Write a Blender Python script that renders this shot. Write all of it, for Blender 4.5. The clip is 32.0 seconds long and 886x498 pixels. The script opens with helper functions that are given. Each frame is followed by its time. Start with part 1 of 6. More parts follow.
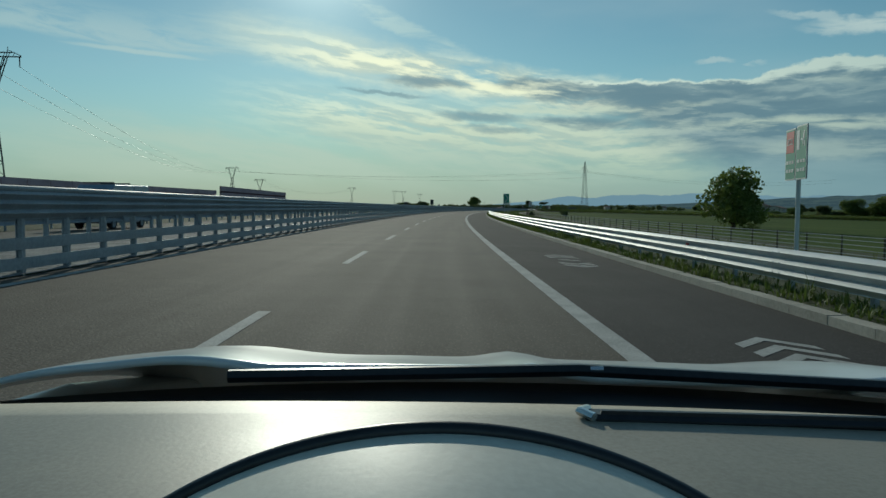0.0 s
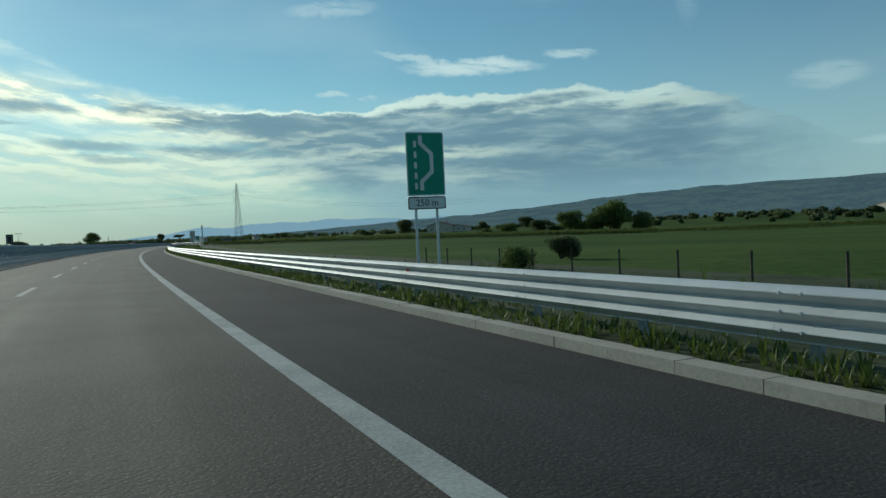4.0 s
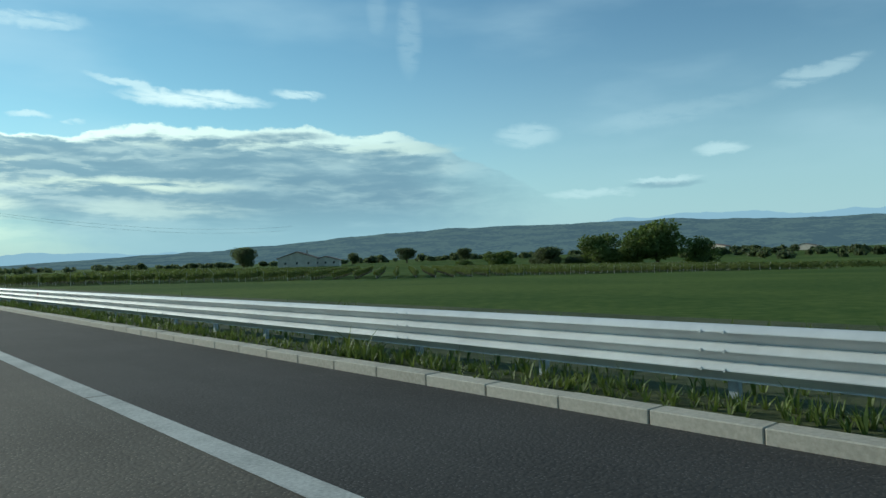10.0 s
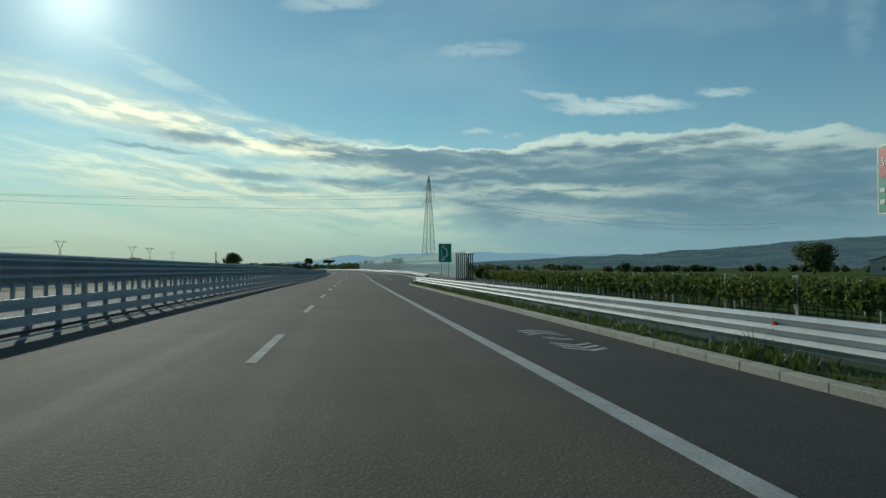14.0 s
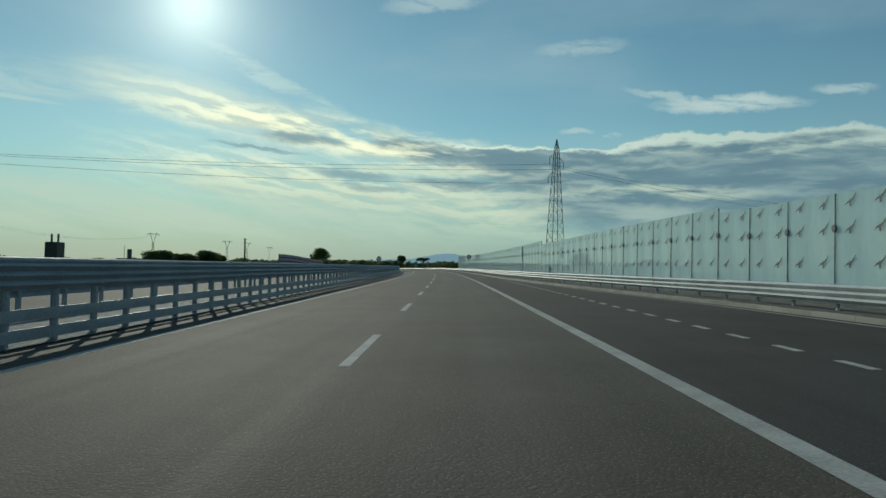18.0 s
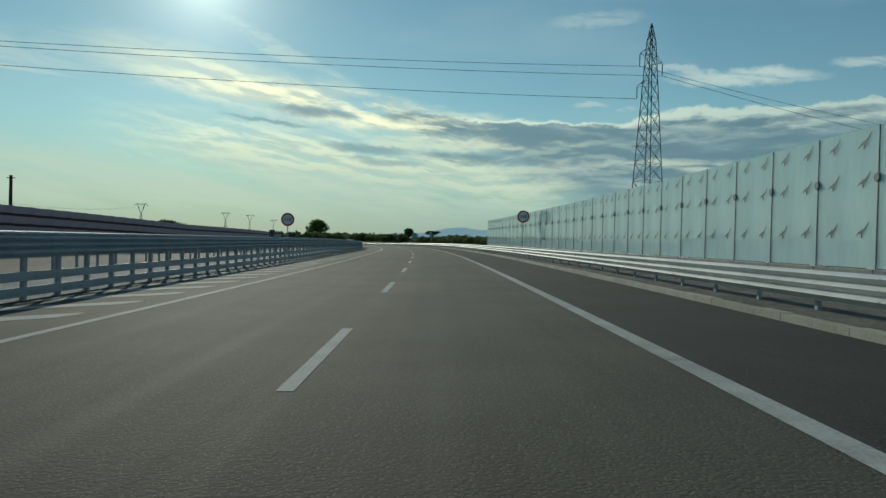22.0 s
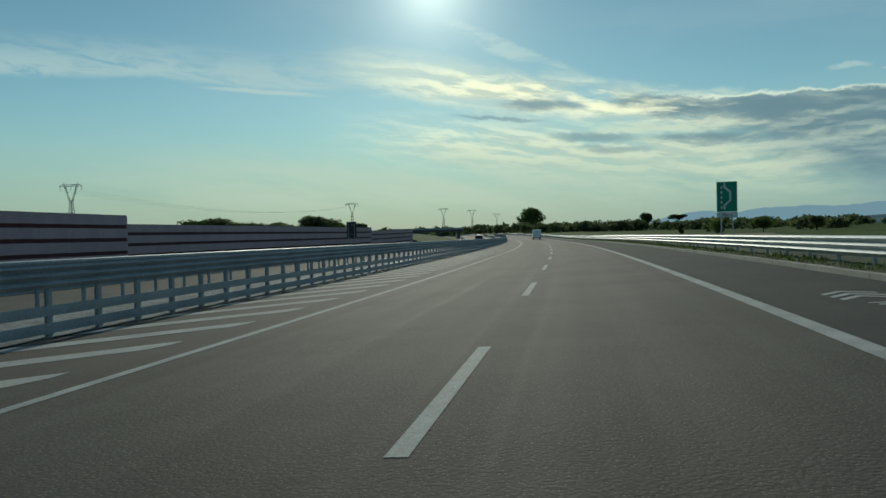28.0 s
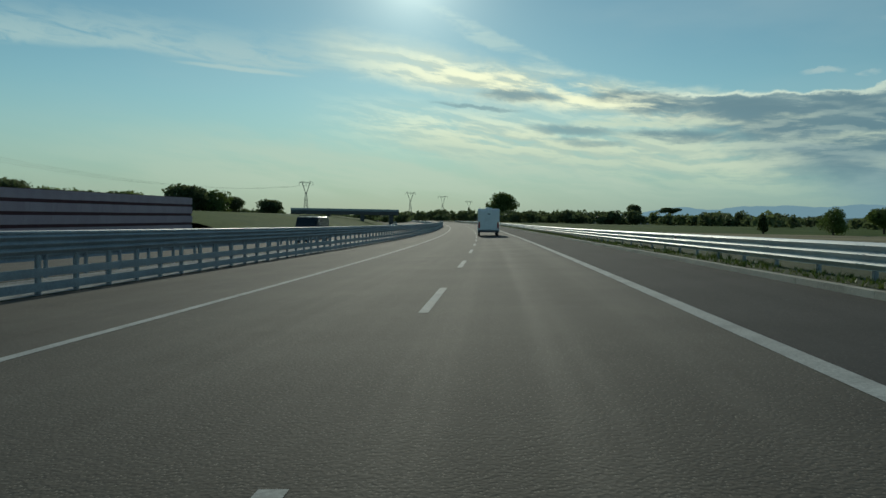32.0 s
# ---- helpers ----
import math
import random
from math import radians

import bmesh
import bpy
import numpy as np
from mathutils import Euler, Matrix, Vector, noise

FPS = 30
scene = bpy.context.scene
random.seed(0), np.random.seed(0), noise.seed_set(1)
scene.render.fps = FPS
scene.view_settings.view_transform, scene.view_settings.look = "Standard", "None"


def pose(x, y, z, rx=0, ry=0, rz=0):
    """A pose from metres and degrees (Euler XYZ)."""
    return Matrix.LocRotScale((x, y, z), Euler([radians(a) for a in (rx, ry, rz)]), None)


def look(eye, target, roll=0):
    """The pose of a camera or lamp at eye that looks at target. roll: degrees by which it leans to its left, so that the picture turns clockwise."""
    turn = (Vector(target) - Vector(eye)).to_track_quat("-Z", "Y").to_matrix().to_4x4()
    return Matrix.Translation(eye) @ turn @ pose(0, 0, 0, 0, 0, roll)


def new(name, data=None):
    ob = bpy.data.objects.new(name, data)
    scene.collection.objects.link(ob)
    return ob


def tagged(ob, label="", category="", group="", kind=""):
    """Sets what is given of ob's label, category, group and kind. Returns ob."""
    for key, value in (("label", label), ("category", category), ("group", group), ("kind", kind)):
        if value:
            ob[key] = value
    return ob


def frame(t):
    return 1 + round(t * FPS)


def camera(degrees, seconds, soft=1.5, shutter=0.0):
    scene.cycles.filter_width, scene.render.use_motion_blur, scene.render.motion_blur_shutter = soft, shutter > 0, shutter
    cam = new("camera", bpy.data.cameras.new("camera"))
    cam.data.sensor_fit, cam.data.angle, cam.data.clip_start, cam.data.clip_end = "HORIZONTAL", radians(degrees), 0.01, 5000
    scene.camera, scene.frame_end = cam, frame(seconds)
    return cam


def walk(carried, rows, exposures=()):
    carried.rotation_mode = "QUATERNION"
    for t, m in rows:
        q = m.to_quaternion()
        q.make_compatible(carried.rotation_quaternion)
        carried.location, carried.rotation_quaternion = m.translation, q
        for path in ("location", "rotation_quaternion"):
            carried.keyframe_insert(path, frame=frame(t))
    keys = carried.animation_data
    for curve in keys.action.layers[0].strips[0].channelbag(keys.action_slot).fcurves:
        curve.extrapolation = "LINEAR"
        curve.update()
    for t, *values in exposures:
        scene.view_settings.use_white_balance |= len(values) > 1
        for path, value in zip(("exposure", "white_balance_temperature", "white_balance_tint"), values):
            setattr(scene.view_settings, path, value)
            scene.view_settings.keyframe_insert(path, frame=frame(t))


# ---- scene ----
# A motorway in a wide plain: the road runs along a curve given by its heading every 60 m.
# Places on it are (s, lat, z): metres along the right edge line, metres to its right, height.
cam = camera(62.83, 32.0, soft=1.5)

ROWS = [
    (0.0, -1.85, -0.16, 1.38, 4.3, -3.35, 0.27),
    (0.5, -3.14, 16.99, 1.36, 2.4, -2.94, -0.25),
    (1.0, -4.28, 34.16, 1.34, -0.65, -2.48, -0.26),
    (1.5, -5.28, 51.36, 1.32, -4.74, -1.81, -0.4),
    (2.0, -6.13, 68.57, 1.3, -9.6, -1.24, -0.78),
    (2.5, -7.01, 85.8, 1.28, -14.91, -1.01, -1.02),
    (3.0, -7.73, 103.05, 1.26, -20.0, -1.2, -1.56),
    (3.5, -8.32, 120.32, 1.25, -23.97, -1.87, -2.7),
    (5.5, -9.44, 189.26, 1.15, -21.64, -0.11, -3.61),
    (6.0, -9.37, 206.38, 1.11, -17.32, 1.29, -3.36),
    (6.5, -9.01, 223.43, 1.06, -22.21, 1.45, -2.99),
    (7.0, -8.5, 240.42, 1.01, -29.81, 1.11, -2.36),
    (7.5, -7.84, 257.35, 0.96, -34.92, 0.81, -2.13),
    (8.0, -7.03, 274.2, 0.91, -38.26, 0.4, -2.3),
    (8.5, -6.08, 291.01, 0.86, -40.91, 0.22, -2.29),
    (9.0, -5.0, 307.77, 0.8, -43.33, 0.14, -2.23),
    (9.5, -3.8, 324.5, 0.75, -45.1, 0.3, -2.0),
    (10.0, -2.49, 341.18, 0.7, -45.46, 0.64, -1.77),
    (10.5, -1.14, 357.83, 0.64, -44.41, 1.08, -1.7),
    (11.0, 0.28, 374.42, 0.59, -40.88, 1.7, -1.75),
    (11.5, 1.76, 390.95, 0.54, -35.47, 2.2, -1.92),
    (12.0, 3.28, 407.43, 0.48, -29.57, 2.5, -1.85),
    (12.5, 4.89, 423.89, 0.42, -23.76, 2.51, -1.51),
    (13.0, 6.52, 440.34, 0.37, -18.96, 2.28, -0.89),
    (13.5, 8.18, 456.79, 0.31, -15.35, 1.81, -0.14),
    (14.0, 9.85, 473.24, 0.24, -13.19, 1.43, 0.03),
    (14.5, 11.6, 489.69, 0.17, -11.85, 1.08, 0.26),
    (15.0, 13.37, 506.15, 0.1, -10.27, 0.86, 0.26),
    (15.5, 15.17, 522.6, 0.02, -7.89, 1.05, -0.41),
    (17.5, 22.27, 588.6, -0.25, -4.02, 1.73, 0.24),
    (18.0, 24.06, 605.17, -0.28, -5.63, 1.36, 1.2),
    (18.5, 25.83, 621.79, -0.3, -5.97, 1.44, 1.78),
    (19.0, 27.6, 638.46, -0.3, -5.93, 1.04, 1.81),
    (19.5, 29.33, 655.2, -0.31, -5.71, 0.49, 1.5),
    (20.0, 31.01, 672.0, -0.32, -5.58, -0.11, 1.51),
    (20.5, 32.65, 688.87, -0.33, -5.27, -0.38, 0.81),
    (21.0, 34.23, 705.79, -0.34, -5.21, -0.56, 0.77),
    (21.5, 35.72, 722.77, -0.35, -5.01, -0.64, 0.98),
    (22.0, 37.11, 739.82, -0.37, -4.75, -0.69, 1.46),
    (22.5, 38.42, 756.9, -0.38, -4.17, -0.49, 2.1),
    (23.0, 39.58, 774.01, -0.4, -3.17, -0.43, 2.67),
    (23.5, 40.58, 791.13, -0.42, -1.96, -0.48, 3.24),
    (24.0, 41.41, 808.28, -0.45, -0.89, -0.64, 3.64),
    (24.5, 42.09, 825.43, -0.51, -0.07, -0.95, 3.4),
    (26.5, 42.61, 893.91, -0.85, 5.82, -1.17, 0.67),
    (27.0, 42.07, 911.01, -0.96, 8.57, -1.11, -0.07),
    (27.5, 41.35, 928.11, -1.08, 11.27, -1.16, -0.87),
    (28.0, 40.45, 945.21, -1.19, 13.44, -1.34, -1.39),
    (28.5, 39.44, 962.31, -1.31, 14.83, -1.53, -1.79),
    (29.0, 38.25, 979.4, -1.44, 15.49, -1.57, -1.78),
    (29.5, 36.89, 996.48, -1.58, 15.42, -1.83, -1.23),
    (30.0, 35.36, 1013.55, -1.72, 14.93, -1.99, -0.59),
    (30.5, 33.84, 1030.63, -1.87, 14.27, -2.18, 0.02),
    (31.0, 32.18, 1047.69, -2.03, 13.52, -2.25, 0.43),
    (31.5, 30.37, 1064.72, -2.18, 12.58, -2.47, 0.6),
    (32.0, 28.44, 1081.74, -2.33, 11.34, -2.37, 0.91),
]


def eye_pose(x, y, z, yaw, pitch, roll):
    """A camera pose from yaw (to the left of +y), pitch (up) and roll, in degrees."""
    yaw, pitch = radians(yaw), radians(pitch)
    ahead = Vector((-math.sin(yaw) * math.cos(pitch), math.cos(yaw) * math.cos(pitch), math.sin(pitch)))
    return look((x, y, z), Vector((x, y, z)) + ahead, roll)


# the clip's camera opens up while it looks away from the sun
LIGHT = ((0.0, -0.35, 6050), (2.0, -0.18, 5950), (3.5, 0.0, 5900), (6.0, 0.0, 5900), (8.0, 0.38, 5900), (10.0, 0.5, 5900), (11.0, 0.44, 5900), (13.0, -0.03, 5950),
         (15.0, -0.19, 6080), (18.0, -0.22, 6200), (24.0, -0.20, 6250), (32.0, -0.31, 6250))
walk(cam, [(r[0], eye_pose(*r[1:])) for r in ROWS], [(t, e, k, -2) for t, e, k in LIGHT])

# ---- sky and sun ----
SUN_DIR = Vector((-0.229, 0.920, 0.320)).normalized()
sun = new("sun", bpy.data.lights.new("sun", "SUN"))
sun.data.energy, sun.data.angle, sun.data.color = 2.4, radians(0.6), (1.0, 0.92, 0.78)
sun.matrix_world = look((0, 0, 300), Vector((0, 0, 300)) - SUN_DIR)


class Nodes:
    """A small helper that strings shader nodes together."""

    def __init__(self, tree):
        self.t = tree
        tree.nodes.clear()

    def n(self, kind, **sets):
        node = self.t.nodes.new(kind)
        for key, value in sets.items():
            if key in node.inputs:
                sock = node.inputs[key]
                if isinstance(value, bpy.types.NodeSocket):
                    self.t.links.new(value, sock)
                else:
                    sock.default_value = value
        return node

    def link(self, a, b):
        self.t.links.new(a, b)

    def m(self, op, a, b=0.0, c=0.0, clamp=False):
        node = self.t.nodes.new("ShaderNodeMath")
        node.operation, node.use_clamp = op, clamp
        for sock, value in zip(node.inputs, (a, b, c)):
            if isinstance(value, bpy.types.NodeSocket):
                self.t.links.new(value, sock)
            else:
                sock.default_value = value
        return node.outputs[0]

    def step(self, x, lo, hi):
        node = self.t.nodes.new("ShaderNodeMapRange")
        node.interpolation_type = "SMOOTHSTEP"
        for name, value in (("Value", x), ("From Min", lo), ("From Max", hi)):
            if isinstance(value, bpy.types.NodeSocket):
                self.t.links.new(value, node.inputs[name])
            else:
                node.inputs[name].default_value = value
        return node.outputs[0]

    def ramp(self, x, stops, mode="B_SPLINE"):
        node = self.t.nodes.new("ShaderNodeValToRGB")
        node.color_ramp.interpolation = mode
        els = node.color_ramp.elements
        while len(els) < len(stops):
            els.new(0.5)
        for el, (pos, col) in zip(els, stops):
            el.position = pos
            el.color = (col, col, col, 1) if isinstance(col, (int, float)) else (*col, 1)
        self.link(x, node.inputs[0])
        return node.outputs[0]

    def mix(self, fac, a, b, kind="MIX"):
        node = self.t.nodes.new("ShaderNodeMix")
        node.data_type, node.blend_type = "RGBA", kind
        for sock, value in ((node.inputs[0], fac), (node.inputs[6], a), (node.inputs[7], b)):
            if isinstance(value, bpy.types.NodeSocket):
                self.t.links.new(value, sock)
            else:
                sock.default_value = value if isinstance(value, (int, float)) else (*value, 1)
        return node.outputs[2]

    def noise(self, vec, scale, detail=4, rough=0.5, dist=0.0):
        node = self.t.nodes.new("ShaderNodeTexNoise")
        self.link(vec, node.inputs["Vector"])
        node.inputs["Scale"].default_value, node.inputs["Detail"].default_value = scale, detail
        node.inputs["Roughness"].default_value, node.inputs["Distortion"].default_value = rough, dist
        return node.outputs["Fac"]

    def xyz(self, x, y, z=0.0):
        return self.n("ShaderNodeCombineXYZ", X=x, Y=y, Z=z).outputs[0]


def make_sky():
    world = bpy.data.worlds.new("sky")
    scene.world = world
    world.use_nodes = True
    g = Nodes(world.node_tree)
    way = g.n("ShaderNodeTexCoord").outputs["Generated"]
    sep = g.n("ShaderNodeSeparateXYZ", Vector=way)
    az = g.m("MULTIPLY", g.m("ARCTAN2", sep.outputs[0], sep.outputs[1]), 57.2958)
    el = g.m("MULTIPLY", g.m("ARCSINE", sep.outputs[2]), 57.2958)
    sky = g.n("ShaderNodeTexSky")
    sky.sky_type, sky.sun_disc = "NISHITA", False
    sky.sun_elevation = math.asin(SUN_DIR.z)
    sky.sun_rotation = math.atan2(SUN_DIR.x, SUN_DIR.y)
    sky.air_density, sky.dust_density, sky.ozone_density = 1.0, 0.06, 2.0
    air = g.mix(g.step(az, 18.0, 62.0), (SKY_GAIN * 0.84, SKY_GAIN * 1.0, SKY_GAIN * 0.90), (SKY_GAIN * 0.86, SKY_GAIN * 0.97, SKY_GAIN * 0.92))
    base = g.mix(1.0, sky.outputs[0], air, "MULTIPLY")
    # noises stretched along the horizon, and a gentle bending of the cloud layers
    bend = g.noise(g.xyz(g.m("MULTIPLY", az, 0.09), g.m("MULTIPLY", el, 0.2), 3.0), 1.0, 4, 0.6)
    slant = g.m("ADD", g.m("MULTIPLY_ADD", g.m("SUBTRACT", bend, 0.5), 1.5, el), g.m("MULTIPLY", g.m("MINIMUM", az, 6.0), 0.15))

    def layers(up, k):
        return g.noise(g.xyz(g.m("MULTIPLY", az, 0.15 * k), g.m("MULTIPLY", g.m("ADD", slant, up), 0.85 * k), 0.0), 1.0, 10, 0.60, 0.08)

    fine = layers(0.0, 1.0)
    # where the cloud thins out upwards its edge is lit, where it thickens it lies in its own shade
    relief = g.step(g.m("SUBTRACT", fine, layers(0.42, 1.0)), -0.085, 0.085)
    soft = g.noise(g.xyz(g.m("MULTIPLY", az, 0.07), g.m("MULTIPLY", slant, 0.42), 7.0), 1.0, 5, 0.5, 0.3)
    puff = g.noise(g.xyz(g.m("MULTIPLY", az, 0.36), g.m("MULTIPLY", el, 0.75), 5.0), 1.0, 7, 0.58)
    knob = g.noise(g.xyz(g.m("MULTIPLY", az, 1.1), g.m("MULTIPLY", el, 1.6), 2.0), 1.0, 6, 0.55)
    haze = g.noise(g.xyz(g.m("MULTIPLY", az, 0.035), g.m("MULTIPLY", el, 0.12), 9.0), 1.0, 5, 0.5)
    wisp = g.noise(g.xyz(g.m("MULTIPLY", az, 0.30), g.m("MULTIPLY", g.m("ADD", el, g.m("MULTIPLY", az, 0.1)), 1.3), 4.0), 1.0, 9, 0.62, 0.6)
    wob = g.m("ADD", g.m("MULTIPLY", g.m("SUBTRACT", puff, 0.5), 1.5), g.m("MULTIPLY", g.m("SUBTRACT", knob, 0.5), 0.7))
    away = g.step(az, -4.0, 38.0)
    col = base

    def lens(a0, e0, ra, re, lean=0.0, rough=0.6):
        da = g.m("SUBTRACT", az, a0)
        de = g.m("MULTIPLY_ADD", wob, rough, g.m("SUBTRACT", g.m("SUBTRACT", el, e0), g.m("MULTIPLY", da, lean)))
        r2 = g.m("ADD", g.m("POWER", g.m("ABSOLUTE", g.m("DIVIDE", da, ra)), 2.0), g.m("POWER", g.m("ABSOLUTE", g.m("DIVIDE", de, re)), 2.0))
        return g.step(r2, 1.9, 0.1)

    def times(*fs):
        out = fs[0]
        for f in fs[1:]:
            out = g.m("MULTIPLY", out, f)
        return out

    # pale air towards the horizon
    low = g.step(el, 10.5, -1.5)
    pale = g.mix(g.step(az, 30.0, -20.0), (0.235, 0.37, 0.445), (0.315, 0.395, 0.385))
    col = g.mix(g.m("MULTIPLY", low, 0.85), col, pale)
    col = g.mix(times(g.step(az, 15.0, 60.0), g.step(el, 18.0, 4.0), 0.22), col, (0.40, 0.52, 0.55))
    # thin high cloud: a band on the sun's left with a firm lower edge, a sweep down to the bank, faint veils elsewhere
    height = g.m("MULTIPLY_ADD", g.ramp(g.m("MULTIPLY_ADD", az, 1 / 60.0, 1.0), [(0.0, 0.50), (0.25, 0.555), (0.43, 0.58), (0.55, 0.55), (0.62, 0.545), (0.75, 0.57), (0.9, 0.55)], "LINEAR"), 20.0, g.m("MULTIPLY", g.m("SUBTRACT", wisp, 0.5), 1.0))
    over = g.m("SUBTRACT", el, height)
    band = times(g.step(over, -0.15, 0.35), g.step(over, 3.4, 0.5), g.step(az, -66.0, -48.0), g.step(az, -16.0, -24.0))
    col = g.mix(times(band, g.step(wisp, 0.26, 0.56), 0.62), col, (0.56, 0.70, 0.69))
    col = g.mix(times(lens(-27.0, 10.9, 4.0, 0.16, -0.05, 0.15), 0.55), col, (0.66, 0.76, 0.70))
    col = g.mix(times(lens(-6.0, 12.9, 6.0, 0.75, -0.46, 0.9), g.step(wisp, 0.32, 0.62), 0.6), col, (0.62, 0.76, 0.73))
    col = g.mix(times(lens(-16.0, 13.0, 7.0, 1.3, -0.1, 1.2), g.step(wisp, 0.30, 0.75), 0.25), col, (0.62, 0.76, 0.72))
    col = g.mix(times(lens(-11.0, 11.2, 9.0, 1.7, -0.22, 0.5), g.step(soft, 0.28, 0.62), 0.48), col, (0.82, 0.86, 0.72))
    veil = times(g.step(haze, 0.46, 0.74), g.step(el, 4.0, 9.0), g.step(el, 30.0, 16.0))
    col = g.mix(g.m("MULTIPLY", veil, 0.28), col, (0.50, 0.62, 0.66))
    # cream streaks under the sun, lit from behind along their upper edges, breaking up to the right
    sheet = g.m("ADD", g.step(g.m("ABSOLUTE", g.m("MULTIPLY_ADD", wob, 0.8, g.m("SUBTRACT", el, g.m("MULTIPLY_ADD", az, -0.15, 9.45)))), 1.9, 0.3),
                g.m("MULTIPLY", g.step(g.m("ABSOLUTE", g.m("SUBTRACT", el, g.m("MULTIPLY_ADD", az, -0.10, 5.6))), 3.0, 0.2), 0.8), clamp=True)
    where = times(sheet, g.step(az, -24.0, -8.0), g.step(az, 20.0, 11.0))
    lit = times(where, g.step(fine, 0.28, 0.54))
    bright = g.mix(g.step(el, 3.0, 9.0), (0.76, 0.82, 0.61), (1.28, 1.20, 0.84))
    shade = g.mix(g.step(el, 3.0, 9.0), (0.46, 0.57, 0.52), (0.44, 0.55, 0.53))
    col = g.mix(g.m("MULTIPLY", lit, 0.92), col, g.mix(g.m("MULTIPLY_ADD", relief, 0.66, 0.34), shade, bright))
    thin = times(g.step(g.m("ADD", g.m("MULTIPLY", soft, 0.6), g.m("MULTIPLY", fine, 0.4)), 0.38, 0.58), g.step(az, -48.0, -22.0), g.step(az, 16.0, 4.0), g.step(el, 0.5, 3.0), g.step(el, 8.0, 4.5))
    col = g.mix(g.m("MULTIPLY", thin, 0.55), col, (0.66, 0.73, 0.60))
    # the cloud bank: a bright broken rim over a grey body
    crest = g.m("MULTIPLY", g.ramp(g.m("MULTIPLY_ADD", az, 1 / 140.0, 60 / 140.0), [(round((a + 60) / 140, 4), round(e / 20, 4)) for a, e in (
        (-60, 5.0), (-6.0, 8.4), (-2.5, 9.5), (1.4, 10.0), (4.6, 9.8), (7.7, 9.5), (11.0, 9.5), (15.0, 9.4), (18.3, 9.25), (21.0, 10.0), (23.7, 10.5), (26.0, 10.25), (30.0, 10.1),
        (35.0, 10.4), (38.5, 9.5), (42.0, 9.9), (44.7, 9.0), (47.3, 7.8), (50.2, 6.7), (52.3, 5.5), (54.7, 4.0), (60.0, 2.0))], "LINEAR"), 20.0)
    under = g.m("SUBTRACT", g.m("MULTIPLY_ADD", wob, 0.8, crest), el)
    body_az = g.step(g.m("MULTIPLY_ADD", el, 1.9, g.m("MULTIPLY_ADD", wob, 3.0, az)), 17.0, 26.0)
    bank = times(g.step(under, -0.05, 0.22), body_az, g.step(g.m("ADD", az, g.m("MULTIPLY", wob, 4.0)), 57.0, 41.0))
    rim = g.mix(away, (0.96, 1.02, 0.86), (0.56, 0.66, 0.61))
    dim = g.mix(away, (0.21, 0.32, 0.375), (0.150, 0.245, 0.305))
    body = g.mix(g.step(g.m("ADD", g.m("MULTIPLY", fine, 0.55), g.m("MULTIPLY", soft, 0.45)), 0.42, 0.66), dim, g.mix(away, (0.44, 0.54, 0.54), (0.28, 0.385, 0.42)))
    body = g.mix(times(g.step(relief, 0.35, 1.0), g.step(fine, 0.42, 0.56), g.step(el, 3.0, 6.5), g.mix(away, (0.42, 0.42, 0.42), (0.14, 0.14, 0.14))), body, g.mix(away, (0.74, 0.82, 0.70), (0.44, 0.53, 0.50)))
    body = g.mix(g.step(el, 5.0, 0.5), body, g.mix(away, (0.27, 0.42, 0.48), (0.20, 0.335, 0.42)))
    thick = g.m("MULTIPLY_ADD", g.step(az, 16.0, 23.0), 0.95, 0.30)
    edge = g.step(g.m("MULTIPLY_ADD", g.m("SUBTRACT", fine, 0.5), -3.2, g.m("DIVIDE", under, thick)), 1.25, 0.5)
    cloud = g.mix(times(edge, g.step(az, 49.0, 40.0)), body, rim)
    col = g.mix(g.m("MULTIPLY", bank, g.m("MULTIPLY_ADD", g.step(el, 0.5, 5.0), 0.35, 0.60)), col, cloud)
    # shaded bellies and lit gaps in it
    for a0, e0, ra, re, lean, power in ((-5.4, 9.55, 3.0, 0.40, -0.05, 0.75), (-8.8, 8.75, 3.2, 0.18, -0.10, 0.6), (-1.6, 7.0, 3.0, 0.40, -0.05, 0.6), (0.0, 6.0, 2.4, 0.3, -0.05, 0.5),
                                        (3.8, 9.0, 3.6, 0.70, -0.10, 0.95), (6.3, 6.4, 3.6, 0.45, -0.05, 0.8), (13.0, 8.5, 5.0, 0.5, -0.03, 0.6), (19.6, 7.9, 5.0, 0.6, -0.05, 0.6), (32.8, 9.45, 3.6, 0.42, 0.03, 0.85), (39.2, 5.6, 6.5, 1.3, -0.1, 0.55)):
        col = g.mix(times(lens(a0, e0, ra, re, lean), g.step(fine, 0.68, 0.46), power), col, dim)
    for a0, e0, ra, re, power in ((7.8, 7.3, 3.6, 0.32, 0.8), (2.5, 7.5, 3.6, 0.35, 0.8), (10.4, 4.6, 4.5, 0.7, 0.6), (13.0, 7.6, 2.5, 0.25, 0.5), (22.4, 5.9, 7.0, 0.5, 0.95), (24.0, 4.1, 6.0, 0.7, 0.4), (10.4, 6.1, 4.0, 0.6, 0.45), (29.0, 8.9, 6.0, 0.35, 0.5), (41.0, 8.6, 5.0, 0.5, 0.6)):
        col = g.mix(times(lens(a0, e0, ra, re, -0.02), g.step(fine, 0.38, 0.58), power), col, g.mix(away, (0.80, 0.86, 0.68), (0.46, 0.55, 0.50)))
